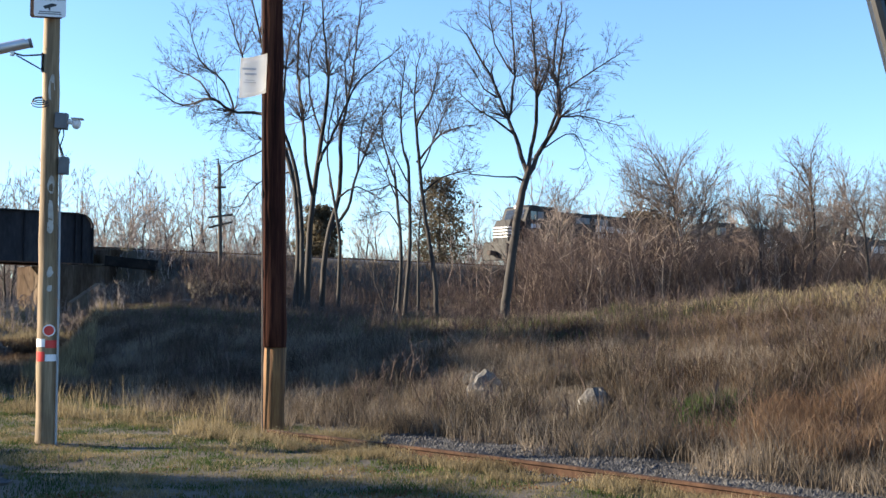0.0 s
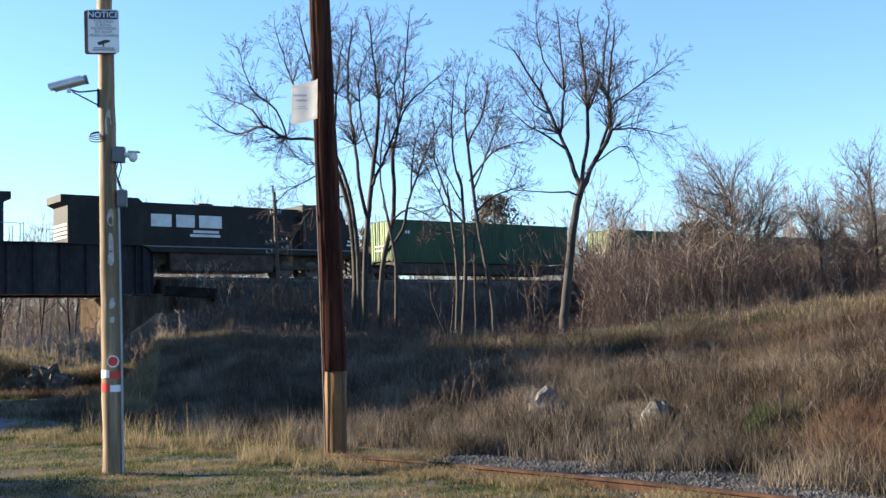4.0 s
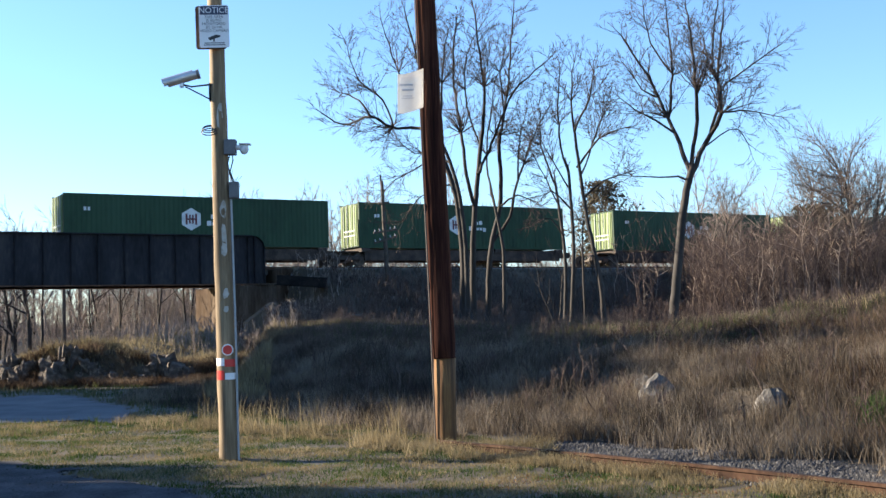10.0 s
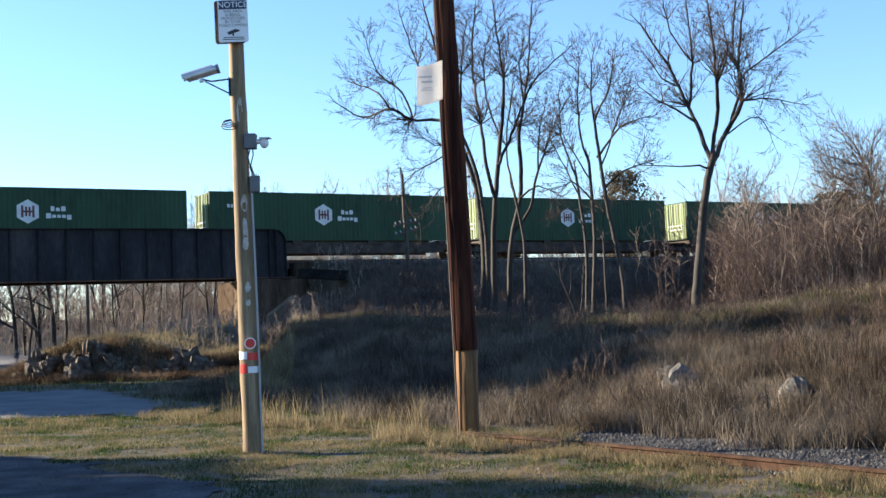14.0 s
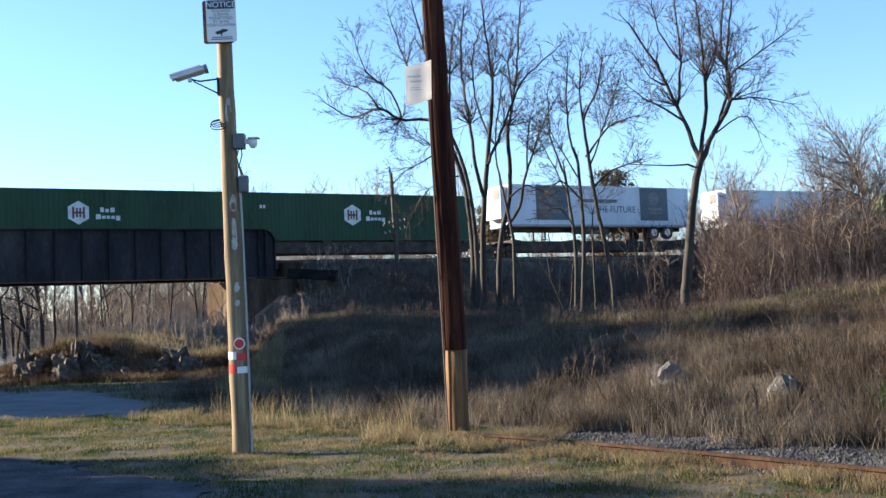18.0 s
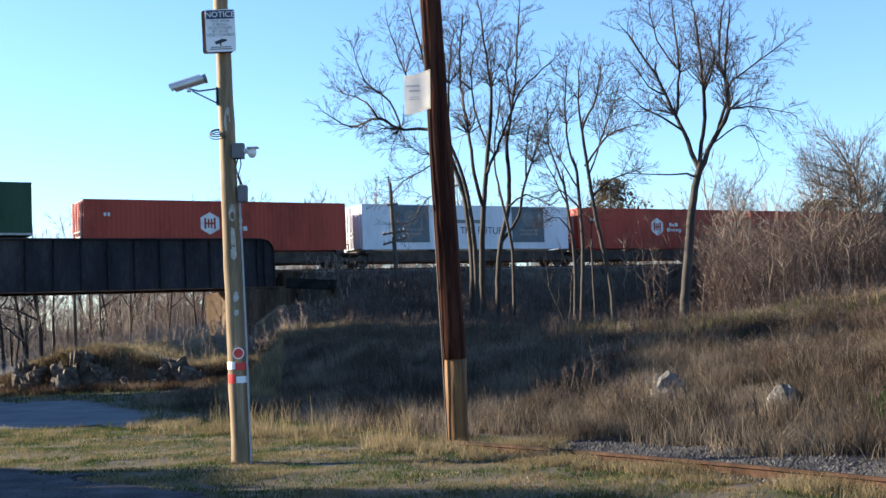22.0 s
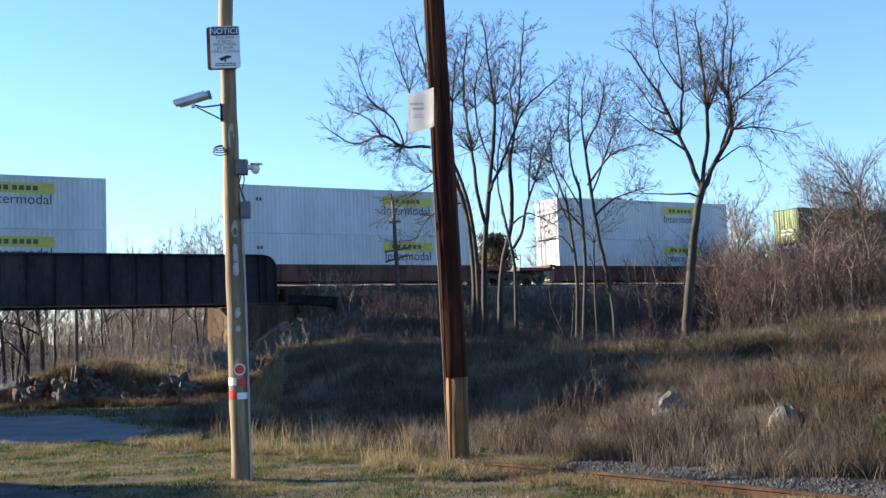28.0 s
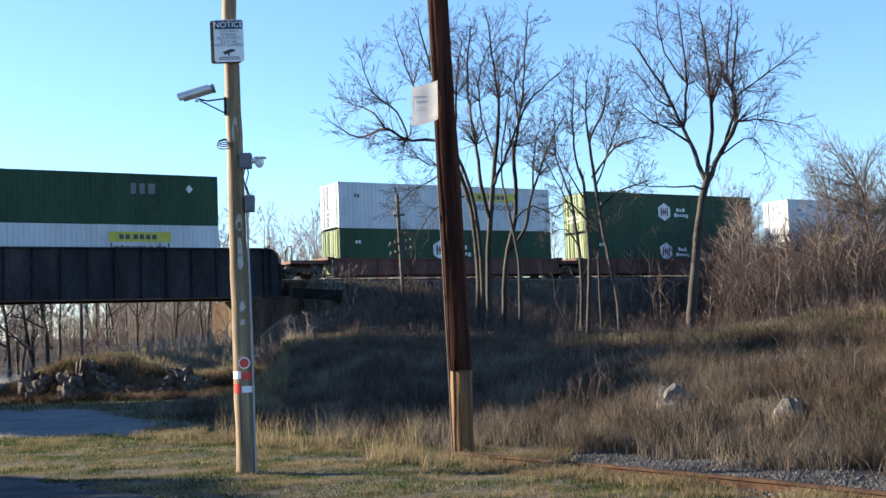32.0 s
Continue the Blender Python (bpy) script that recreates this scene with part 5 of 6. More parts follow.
# the clump of tall stems
t = BoughTree("bare tree arching outwards from the clump", 52, 31, 7.0)
t.bough(0.16, (0.58, 1.6), (0.6, 2.4), (0.66, 4.76), (0.45, 7.27), (-0.27, 9.8), end=0.6, lev=0, first=2)
t.bough(0.095, (-0.27, 9.75), (-0.89, 12.35), (-1.54, 15.42))
t.bough(0.085, (-0.45, 10.4), (-1.44, 10.6), (-2.2, 10.38), (-3.19, 10.82), (-4.44, 10.84), (-5.44, 11.3))
t.bough(0.055, (-2.2, 10.38), (-2.66, 11.66), (-3.64, 12.45), (-4.22, 14.25))
t.bough(0.045, (-3.19, 10.82), (-3.67, 11.57), (-5.15, 12.51))
t.bough(0.06, (-0.75, 11.5), (-1.64, 12.38), (-2.22, 13.92), (-2.67, 15.47))
t.bough(0.045, (-0.25, 9.7), (-1.0, 8.82), (-2.15, 8.11), (-2.92, 7.39), gap=0.2)
t.bough(0.04, (0.3, 7.9), (-0.7, 7.6), (-1.5, 6.9), (-2.1, 5.9), gap=0.2)
t.bough(0.04, (-1.1, 13.2), (-0.6, 14.2), (-0.5, 15.6))
t.done()
t = BoughTree("tall slender bare tree dividing high in the clump", 53, 22, 7.0)
t.bough(0.16, (1.07, 1.6), (1.09, 2.41), (1.13, 4.81), (1.3, 6.96), (1.68, 9.89), end=0.6, lev=0, first=2)
t.bough(0.095, (1.68, 9.85), (1.88, 11.94), (1.51, 15.83))
t.bough(0.1, (1.3, 6.9), (0.95, 8.38), (0.77, 10.69), (0.52, 13.02), (0.72, 15.34))
t.bough(0.08, (1.48, 8.36), (2.05, 9.62), (3.15, 11.89), (4.73, 13.37))
t.bough(0.05, (1.66, 9.8), (1.11, 11.71), (1.13, 13.77), (2.15, 15.8))
t.bough(0.045, (2.7, 11.0), (2.6, 12.8), (3.0, 14.6))
t.done()
t = BoughTree("slender bare tree bending across the clump", 51.5, 23, 7.5)
t.bough(0.12, (0.84, 1.6), (0.82, 2.52), (0.78, 5.47), (0.47, 7.96), (-0.16, 9.92), end=0.6, lev=0, first=2)
t.bough(0.07, (-0.16, 9.9), (0.02, 12.46), (0.33, 14.96))
t.bough(0.045, (0.2, 8.8), (-0.6, 9.3), (-1.3, 9.2), (-2.0, 9.7))
t.done()
t = BoughTree("leaning bare tree at the edge of the clump", 54, 24, 6.5)
t.bough(0.14, (1.75, 1.8), (1.79, 2.79), (1.98, 5.1), (2.53, 7.41), (2.48, 9.76), end=0.6, lev=0, first=2)
t.bough(0.08, (2.48, 9.7), (3.02, 12.61), (3.36, 16.02))
t.bough(0.085, (2.03, 5.35), (2.88, 6.49), (3.27, 8.03), (4.18, 10.35), (4.87, 11.5), first=0.45)
t.bough(0.055, (2.5, 7.02), (3.3, 7.51), (4.31, 6.96))
t.bough(0.05, (3.3, 8.2), (3.4, 9.8), (3.9, 11.6))
t.done()
t = BoughTree("thin crooked bare tree inside the clump", 53.5, 25, 6.5)
t.bough(0.1, (2.5, 2.0), (2.5, 3.01), (2.52, 5.05), (2.19, 7.11), end=0.6, lev=0, first=2)
t.bough(0.06, (2.19, 7.05), (1.94, 9.44), (2.29, 12.02))
t.done()
# the shorter trees
t = BoughTree("shorter bare tree with a leaning pale trunk", 48, 41, 5.5)
t.bough(0.12, (6.25, 1.1), (6.23, 1.82), (6.12, 3.42), (5.67, 6.42), (5.37, 9.43), end=0.45, lev=0, first=2)
t.bough(0.055, (5.37, 9.4), (5.2, 10.6), (5.31, 11.99))
t.bough(0.055, (5.48, 8.04), (6.23, 8.94), (7.74, 9.7))
t.bough(0.05, (5.63, 6.65), (6.39, 7.32), (7.54, 7.62), gap=0.2)
t.bough(0.055, (5.37, 9.43), (5.83, 10.58), (6.36, 12.19))
t.bough(0.045, (5.55, 7.5), (6.0, 8.8), (6.9, 10.9))
t.done()
t = BoughTree("shorter bare tree with several thin stems", 48.5, 42, 4.5)
t.bough(0.1, (4.95, 1.1), (5.0, 1.98), (5.17, 4.63), (5.2, 7.89), end=0.6, lev=0, first=2)
t.bough(0.055, (5.2, 7.8), (4.8, 9.54), (4.78, 11.89))
t.bough(0.045, (5.2, 6.25), (4.36, 6.98), (3.88, 6.65))
t.bough(0.04, (5.2, 7.2), (4.5, 8.4), (3.9, 9.6))
t.done()
t = BoughTree("slim bare tree with upswept twigs", 49, 43, 4.5)
t.bough(0.09, (4.75, 1.1), (4.79, 1.99), (4.86, 4.44), (4.66, 7.5), end=0.6, lev=0, first=2)
t.bough(0.05, (4.66, 7.4), (4.13, 9.17), (4.09, 11.07))
t.bough(0.04, (4.75, 6.4), (4.2, 7.6), (3.6, 8.8), gap=0.2)
t.bough(0.035, (4.8, 5.2), (4.3, 5.9), (3.8, 5.8), gap=0.2)
t.done()
t = BoughTree("short bare sapling with drooping twigs", 48.2, 44, 4.0)
t.bough(0.065, (5.51, 1.1), (5.51, 1.96), (5.49, 4.37), end=0.7, lev=0, first=2)
t.bough(0.04, (5.49, 4.3), (5.67, 5.98), (6.16, 6.66), gap=0.2)
t.done()
tree("small pale-barked sapling below the railway", [(at(5.0, 56), (0.05, 0, 1), 3.2, 0.06), (at(5.2, 56), (-0.2, 0, 1), 2.8, 0.05)], 43, 2, dict(STYLE, bare=(0.3, 0.2), kids=(1.5, 1.25), ratio=(0.3, 0.52), spread=(30, 65)))
# trees in the brush
wide = dict(STYLE, bare=(0.2, 0.12, 0.1, 0.1), spread=(24, 60), kids=(2.4, 2.1, 1.9), thin=0.009, up=0.035, seg=(0.8, 0.5, 0.38, 0.34), ratio=(0.5, 0.74))
# paler than TWIG: the sun on these crowns is put into the colour
LITTWIG = leafmat("sunlit_grey_twigs", [(0.08, 0.062, 0.052), (0.14, 0.112, 0.096), (0.23, 0.19, 0.165)], region=0.3)
for x, y, ln, r, s in ((24.0, 70, 6.0, 0.15, 51), (21.5, 72, 5.0, 0.12, 52), (26.5, 73, 5.0, 0.12, 53), (35.0, 75, 6.5, 0.15, 54), (32.5, 78, 4.9, 0.11, 55), (39.0, 80, 5.8, 0.13, 56), (17.5, 74, 4.0, 0.1, 57), (44.0, 78, 6.2, 0.14, 58), (29.5, 70, 4.0, 0.1, 59), (42.0, 86, 5.4, 0.12, 60), (19.4, 78, 4.6, 0.11, 64), (37.0, 71, 4.6, 0.11, 65)):
    tree("spreading bare tree rising out of the brush", [((x, y, 3.4), (random.Random(s).uniform(-0.1, 0.1), 0, 1), ln, r)], s, 3, wide, twig=LITTWIG, bark=LITTWIG)

# evergreens beyond the line
def evergreen(x, y, h, w, seed, label, base=1.0, n=7000, leaf=0.2):
    rs = np.random.default_rng(seed)
    t = thing("evergreen_tree", label, "tree", "evergreens beyond the railway", m=pose(x, y, 0))
    part("trunk", tube(bmesh.new(), (0, 0, 0), (0, 0, h * 0.9), 0.2, 0.04, 8), BARK, t)
    k = rs.uniform(0, 1, n)
    a = rs.uniform(0, 6.283, n)
    prof = w * np.sqrt(np.clip(1 - ((k - 0.55) / 0.5) ** 2, 0, 1)) * (0.75 + 0.25 * np.sin(a * 3 + k * 17) + 0.15 * np.sin(k * 40))
    rad = prof * np.sqrt(rs.uniform(0.1, 1, n)) * rs.uniform(0.7, 1.15, n)
    C = np.stack([rad * np.cos(a), rad * np.sin(a), base + k * (h - base)], 1)
    T = C[:, None, :] + rs.normal(0, leaf, (n, 3, 3))
    raw("crown", T.reshape(-1, 3), np.arange(n * 3).reshape(-1, 3), NEEDLE, t)
    return t


evergreen(13.2, 100, 13.4, 3.4, 61, "dull brownish evergreen beyond the railway", 1.0, 12000, 0.1)
evergreen(2.8, 92, 10.0, 2.2, 62, "dark evergreen beyond the railway", 1.0, 9000, 0.13)
evergreen(31.0, 100, 10.8, 3.6, 63, "broad tawny evergreen behind the brush", 1.0, 4200, 0.15)


# dense unseen evergreens, added at the side to shade road and most of bank
for i, (x, y, h, w) in enumerate(((-34, 32.0, 14.1, 1.6), (-34.5, 34.0, 16.2, 1.7), (-34, 36.2, 16.0, 1.8), (-34.5, 38.3, 15.1, 1.8), (-34, 40.5, 14.4, 1.8), (-34, 42.6, 14.2, 1.6), (-36.5, 35.0, 15.8, 1.8), (-36, 39.4, 14.8, 1.8), (-24, 20.0, 7.4, 1.2), (-24, 17.9, 9.0, 1.7), (-24.5, 15.8, 9.0, 1.9), (-24, 13.4, 8.8, 1.9), (-24.5, 11.2, 8.8, 1.9), (-26, 16.8, 9.0, 1.9), (-26, 12.4, 9.0, 1.9))):
    evergreen(x, y, h, w, 300 + i, "unseen dense dark evergreen added for shade beside the road", 1.0, 5200, 0.19)
# unseen high crowns, added to shade the crest but leave the ledge lit
for i, (x, y, h, w) in enumerate(((-34, 44.7, 15.6, 1.7), (-34, 46.9, 16.0, 1.8), (-34, 49.2, 16.4, 1.8), (-33, 51.4, 16.4, 1.8), (-33.5, 53.6, 16.4, 1.7))):
    evergreen(x, y, h, w, 340 + i, "unseen tall evergreen with a high crown, added for shade beside the railway", 10.4, 3200, 0.22)

# more unseen evergreens, added to shade the slope behind the bank
for i, (x, y, h, w) in enumerate(((-36, 61.6, 16.4, 1.7), (-35, 63.0, 15.4, 1.9), (-35.5, 64.3, 15.8, 1.9), (-35, 66.4, 16.0, 1.9), (-35.5, 68.6, 15.6, 1.9), (-37, 65.2, 16.0, 1.9))):
    evergreen(x, y, h, w, 360 + i, "unseen dense dark evergreen added for shade beyond the bridge", 1.0, 4600, 0.2)

# woods behind: a few kinds, set out many times
def wood_kind(seed, h, label):
    st = dict(seg=(1.1, 0.8, 0.7, 0.6), wob=0.12, up=0.05, thin=0.024, bare=(0.3, 0.15, 0.1), kids=(1.3, 1.1, 0.8), spread=(20, 52), ratio=(0.4, 0.62))
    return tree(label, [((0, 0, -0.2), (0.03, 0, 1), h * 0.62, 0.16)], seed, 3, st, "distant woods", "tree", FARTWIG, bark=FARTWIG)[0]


kinds = [wood_kind(70 + i, h, "bare woodland tree in the distant tree line") for i, h in enumerate((10, 12, 8.5, 11, 13))]
rw = random.Random(9)
spots = []
for i in range(110):
    u = i / 109
    spots.append((-62 + u * 175 + rw.uniform(-1.5, 1.5), 124 + u * 40 + rw.uniform(-12, 12), rw.uniform(0.7, 1.0)))
for i in range(70):
    u = i / 69
    spots.append((-56 + u * 46 + rw.uniform(-1, 1), 92 + u * 2 + rw.uniform(-9, 16), rw.uniform(0.5, 0.85)))
for i in range(34):
    spots.append((-34 + i * 1.15 + rw.uniform(-1, 1), 108 + rw.uniform(-8, 12), rw.uniform(0.6, 0.85)))
for i in range(22):
    spots.append((22 + i * 3.3 + rw.uniform(-1, 1), 108 + i * 2 + rw.uniform(-5, 5), rw.uniform(0.65, 0.95)))
for i, (x, y, sc) in enumerate(spots):
    k = kinds[i % 5]
    m = pose(x, y, float(ground_at(x, y)), 0, 0, rw.uniform(0, 360)) @ Matrix.Diagonal((sc * 1.05, sc * 1.05, sc, 1))
    if i < 5:
        k.matrix_basis = m
    else:
        c = copy_thing(k, m)
        c.matrix_basis = m


slim = dict(STYLE, bare=(0.2, 0.15, 0.1), kids=(1.6, 1.4, 1.1), spread=(24, 58), ratio=(0.35, 0.55), thin=0.013, seg=(1.0, 0.6, 0.5))
for x, y, h, r, sd in ((-32.5, 84, 5.6, 0.17, 601), (-31.2, 85, 6.2, 0.16, 602), (-29.4, 83, 5.8, 0.18, 603), (-20.6, 74, 3.6, 0.08, 604), (-16.9, 76, 4.4, 0.09, 605), (-19.2, 78, 4.6, 0.08, 606), (-24.2, 80, 5.0, 0.1, 607), (-18.3, 84, 5.0, 0.1, 609)):
    tree("dark slender bare tree beyond the underpass", [(at(x, y), (random.Random(sd).uniform(-0.12, 0.12), 0, 1), h, r)], sd, 3, slim, "trees beyond the underpass")


def thicket(name, n, where, seed, height, material, label, thin=0.012, kids=3, lean=0.12):
    """Many upright stems with a few side shoots, as one object."""
    rs = random.Random(seed)
    segs = []
    made = 0
    while made < n:
        x, y = where(rs)
        if x is None:
            continue
        made += 1
        h = height(x, y) * rs.uniform(0.55, 1.1)
        z = float(ground_at(x, y)) - 0.1
        p, d = Vector((x, y, z)), Vector((rs.gauss(0, lean), rs.gauss(0, lean), 1)).normalized()
        r = thin * rs.uniform(1.0, 2.4)
        for i in range(4):
            q = p + d * h / 4
            segs.append((p[:], q[:], r * (1 - 0.2 * i), r * (0.8 - 0.2 * i) + 0.003, 2))
            for _ in range(int(kids * (0.4 + 0.3 * i) * rs.uniform(0.5, 1.3))):
                side = Vector((rs.gauss(0, 0.5), rs.gauss(0, 0.5), rs.uniform(0.4, 1))).normalized()
                b = p.lerp(q, rs.random())
                e = b + side * h * rs.uniform(0.12, 0.3)
                segs.append((b[:], e[:], r * 0.5, r * 0.3, 2))
            p = q
            d = (d + Vector((rs.gauss(0, 0.2), rs.gauss(0, 0.2), 0.05))).normalized()
    ob = limbs(name, segs, material, None, 3, False)
    return tagged(ob, label, "brush", kind="stuff")


def rail_w(x, y):
    return -x * S31 + (y - 77.88) * C31


def brush_spot(rs):
    x, y = rs.uniform(9.5, 48), rs.uniform(46, 100)
    w = rail_w(x, y)
    return (x, y) if -24 < w < -3.2 and bank_at(x, y) > 13 and (x > 3.0 + 0.165 * y or (x > 0.14 * y and rs.random() < 0.06)) else (None, None)


thicket("pale_saplings", 420, brush_spot, 86, lambda x, y: 4.2 + 0.9 * float(rough_at(x, y, 6.0)), PALETWIG, "sapling stems coloured pale as sunlit among the brush", thin=0.017, kids=4)
thicket("brush_thicket", 4200, brush_spot, 81, lambda x, y: 3.9 + 0.9 * float(rough_at(x, y, 6.0)), BRUSH, "dense grey-brown bare brush along the railway bank", thin=0.014, kids=4)


def under_spot(rs):
    x, y = rs.uniform(-9, 18), rs.uniform(50, 82)
    w = rail_w(x, y)
    return (x, y) if -19 < w < -5 else (None, None)


thicket("low_brush", 2600, under_spot, 82, lambda x, y: 1.3, BRUSH, "low dark brush on the shaded railway bank", thin=0.009, kids=3, lean=0.3)


def left_spot(rs):
    x, y = rs.uniform(-40, -6), rs.uniform(44, 110)
    w = rail_w(x, y)
    return (x, y) if (w > 9 or (w < -1.5 and y > 46)) and not bool(in_road(np.array(x), np.array(y))) else (None, None)



def corner_spot(rs):
    x, y = rs.uniform(-5.0, 12.0), rs.uniform(12, 52)
    d = bank_at(x, y)
    return (x, y) if 0.8 < d < 15 and rs.random() < (0.75 if x < 3 or x > 7 else 0.4) else (None, None)


thicket("bank_brush", 2600, corner_spot, 84, lambda x, y: 0.7 + 0.2 * float(rough_at(x, y, 3.0)), BRUSH, "low dark tangled brush over the shaded bank", thin=0.0045, kids=4, lean=0.3)
def hill_spot(rs):
    x = rs.uniform(-66, 75)
    y = rs.uniform(96, 130) + max(0.0, x) * 0.5
    return (x, y) if rail_w(x, y) > 12 else (None, None)


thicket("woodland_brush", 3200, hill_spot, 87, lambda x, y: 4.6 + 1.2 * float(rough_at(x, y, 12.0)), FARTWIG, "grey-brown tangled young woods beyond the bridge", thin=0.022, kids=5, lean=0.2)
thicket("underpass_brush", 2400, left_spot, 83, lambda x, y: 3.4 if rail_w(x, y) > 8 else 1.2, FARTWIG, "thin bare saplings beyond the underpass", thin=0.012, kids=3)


# ---- grass ----
def blades(name, P, h, width, lean, material, label, seed):
    rs = np.random.default_rng(seed)
    n = len(P)
    a = rs.uniform(0, 2 * np.pi, n)
    side = np.stack([np.cos(a), np.sin(a), np.zeros(n)], 1) * (width / 2)[:, None]
    b = rs.uniform(0, 2 * np.pi, n)
    bend = np.stack([np.cos(b), np.sin(b), np.zeros(n)], 1) * (lean * h)[:, None]
    up = np.zeros((n, 3))
    up[:, 2] = h
    V = np.stack([P - side, P + side, P + up * 0.55 + bend * 0.35 - side * 0.75, P + up * 0.55 + bend * 0.35 + side * 0.75, P + up * 0.97 + bend], 1).reshape(-1, 3)
    k = np.arange(n)[:, None] * 5
    F = np.concatenate([k + [[0, 1, 3]], k + [[0, 3, 2]], k + [[2, 3, 4]]], 1).reshape(-1, 3)
    return tagged(raw(name, V, F, material), label, "grass", kind="stuff")


def scatter(n, x0, x1, y0, y1, keep, seed, clump=0.0, per=1):
    """Spots on the ground; with clump, they gather in tufts."""
    rs = np.random.default_rng(seed)
    out = np.zeros((0, 2))
    while len(out) < n:
        c = np.stack([rs.uniform(x0, x1, n), rs.uniform(y0, y1, n)], 1)
        if clump:
            c = np.repeat(c[:n // per * 2 + 1], min(per, 3), 0)
            c = c + rs.normal(0, clump, c.shape)
        c = c[keep(c[:, 0], c[:, 1], rs)]
        out = np.concatenate([out, c])
    rs.shuffle(out)
    out = out[:n]
    return np.column_stack([out, ground_at(out[:, 0], out[:, 1]) - 0.01]), rs


def grass(name, n, area, keep, hmin, hmax, wmin, wmax, lean, material, label, seed, clump=0.0, per=1):
    P, rs = scatter(n, *area, keep, seed, clump, per)
    h = rs.uniform(hmin, hmax, n) * (0.75 + 0.25 * rough_at(P[:, 0], P[:, 1], 1.6)).clip(0.35, 1.3)
    return blades(name, P, h, rs.uniform(wmin, wmax, n), rs.uniform(0.1, lean, n), material, label, seed + 1)


SPX, SPY = np.array([p[0] for p in SPUR]), np.array([p[1] for p in SPUR])


def near_spur(x, y):
    """Metres to the right of the siding's rail, seen from its near end."""
    return x - np.interp(y, SPY, SPX)


def lawn_ok(x, y, rs):
    return (bank_at(x, y) < -0.9) & ~in_drive(x, y) & ~in_road(x, y) & ((near_spur(x, y) < -0.08) | (y > SPY[-1])) & (np.abs(x) < 0.42 * y + 1) & (rough_at(x, y, 1.1) + rough_at(y, x, 0.5) * 0.6 > -1.2 + 0.5 * rs.random(len(x)))


grass("lawn_grass", 100000, (-13, 5.2, 9.5, 24), lawn_ok, 0.03, 0.085, 0.006, 0.012, 0.9, LAWN, "short patchy winter lawn, green and straw", 101, 0.05, 6)


def lip_ok(x, y, rs):
    d = bank_at(x, y)
    return (np.abs(d + 2.15 - 0.2 * x - 0.35 * rough_at(x, y, 1.3)) < 0.45) & (x < 1.6) & (x > -7.5) & ~in_road(x, y) & (rough_at(x, y, 1.9) + 0.8 * rough_at(y, x, 0.7) > -0.05)


grass("lip_grass", 8000, (-8, 1.8, 13.5, 30), lip_ok, 0.06, 0.3, 0.005, 0.011, 1.5, STRAW, "tall dry straw grass along the edge of the lawn", 103, 0.07, 18)
grass("lip_stalks", 480, (-4.5, -0.6, 15, 24), lip_ok, 0.35, 0.95, 0.006, 0.011, 0.5, STRAW, "taller dry seed stalks along the lawn's edge", 105, 0.16, 5)
grass("siding_grass", 9000, (-0.6, 5.5, 9.5, 16.6), lambda x, y, rs: (near_spur(x, y) < -0.06) & (near_spur(x, y) > -0.7 - 0.2 * rough_at(x, y, 1.5)) & (rough_at(x, y, 1.1) > -0.5), 0.05, 0.2, 0.005, 0.010, 0.9, STRAW, "dry grass leaning over the siding", 107, 0.09, 12)


def bank_ok(x, y, rs):
    d = bank_at(x, y)
    return (d > np.where(x < 0.2, -1.5, -0.85 + 0.15 * x) + 0.35 * rough_at(x, y, 1.7)) & (d < 16) & (x > -8.5) & (x < 24) & (np.abs(x) < 0.56 * y + 2) & ((near_spur(x, y) > 0.35 + 0.15 * np.clip(16 - y, 0, 9) + 0.25 * rough_at(x, y, 1.2)) | (y > SPY[-1] - 1.5))


grass("bank_grass", 170000, (-9, 22, 10, 58), bank_ok, 0.12, 0.45, 0.006, 0.013, 1.0, DRY, "dense dry grey-brown grass on the bank", 111, 0.13, 22)


def russet_ok(x, y, rs):
    d = bank_at(x, y)
    return (d > 0.5) & (d < 9) & (x > 3.0) & (rough_at(x, y, 4.0) + 0.12 * (x - 7) > 0.05) & ((near_spur(x, y) > 0.35 + 0.15 * np.clip(16 - y, 0, 9) + 0.25 * rough_at(x, y, 1.2)) | (y > SPY[-1]))


grass("russet_weeds", 42000, (3, 20, 11, 34), russet_ok, 0.15, 0.6, 0.006, 0.014, 1.3, RUSSET, "tall russet weeds on the sunny bank", 113, 0.12, 12)
grass("bank_tufts", 50000, (-7, 20, 10, 42), lambda x, y, rs: (bank_at(x, y) > -0.5) & (bank_at(x, y) < 6.5 + 1.5 * rough_at(y, x, 6.0)) & (np.abs(x) < 0.5 * y + 1) & (x > -4.8) & (rough_at(x, y, 2.4) + 0.7 * rough_at(y, x, 0.9) > 0.15) & ((near_spur(x, y) > 1.3) | (y > SPY[-1])), 0.2, 0.62, 0.006, 0.013, 1.1, DRY, "tall dry tufts standing out of the bank's grass", 112, 0.12, 26)
grass("crest_grass", 26000, (6, 26, 20, 46), lambda x, y, rs: (bank_at(x, y) > 9.0) & (bank_at(x, y) < 16 + 8 * rs.random(len(x))) & (x > 8 + 3 * rs.random(len(x))), 0.15, 0.55, 0.012, 0.02, 0.9, STRAW, "pale straw grass along the sunlit crest", 115, 0.15, 12)
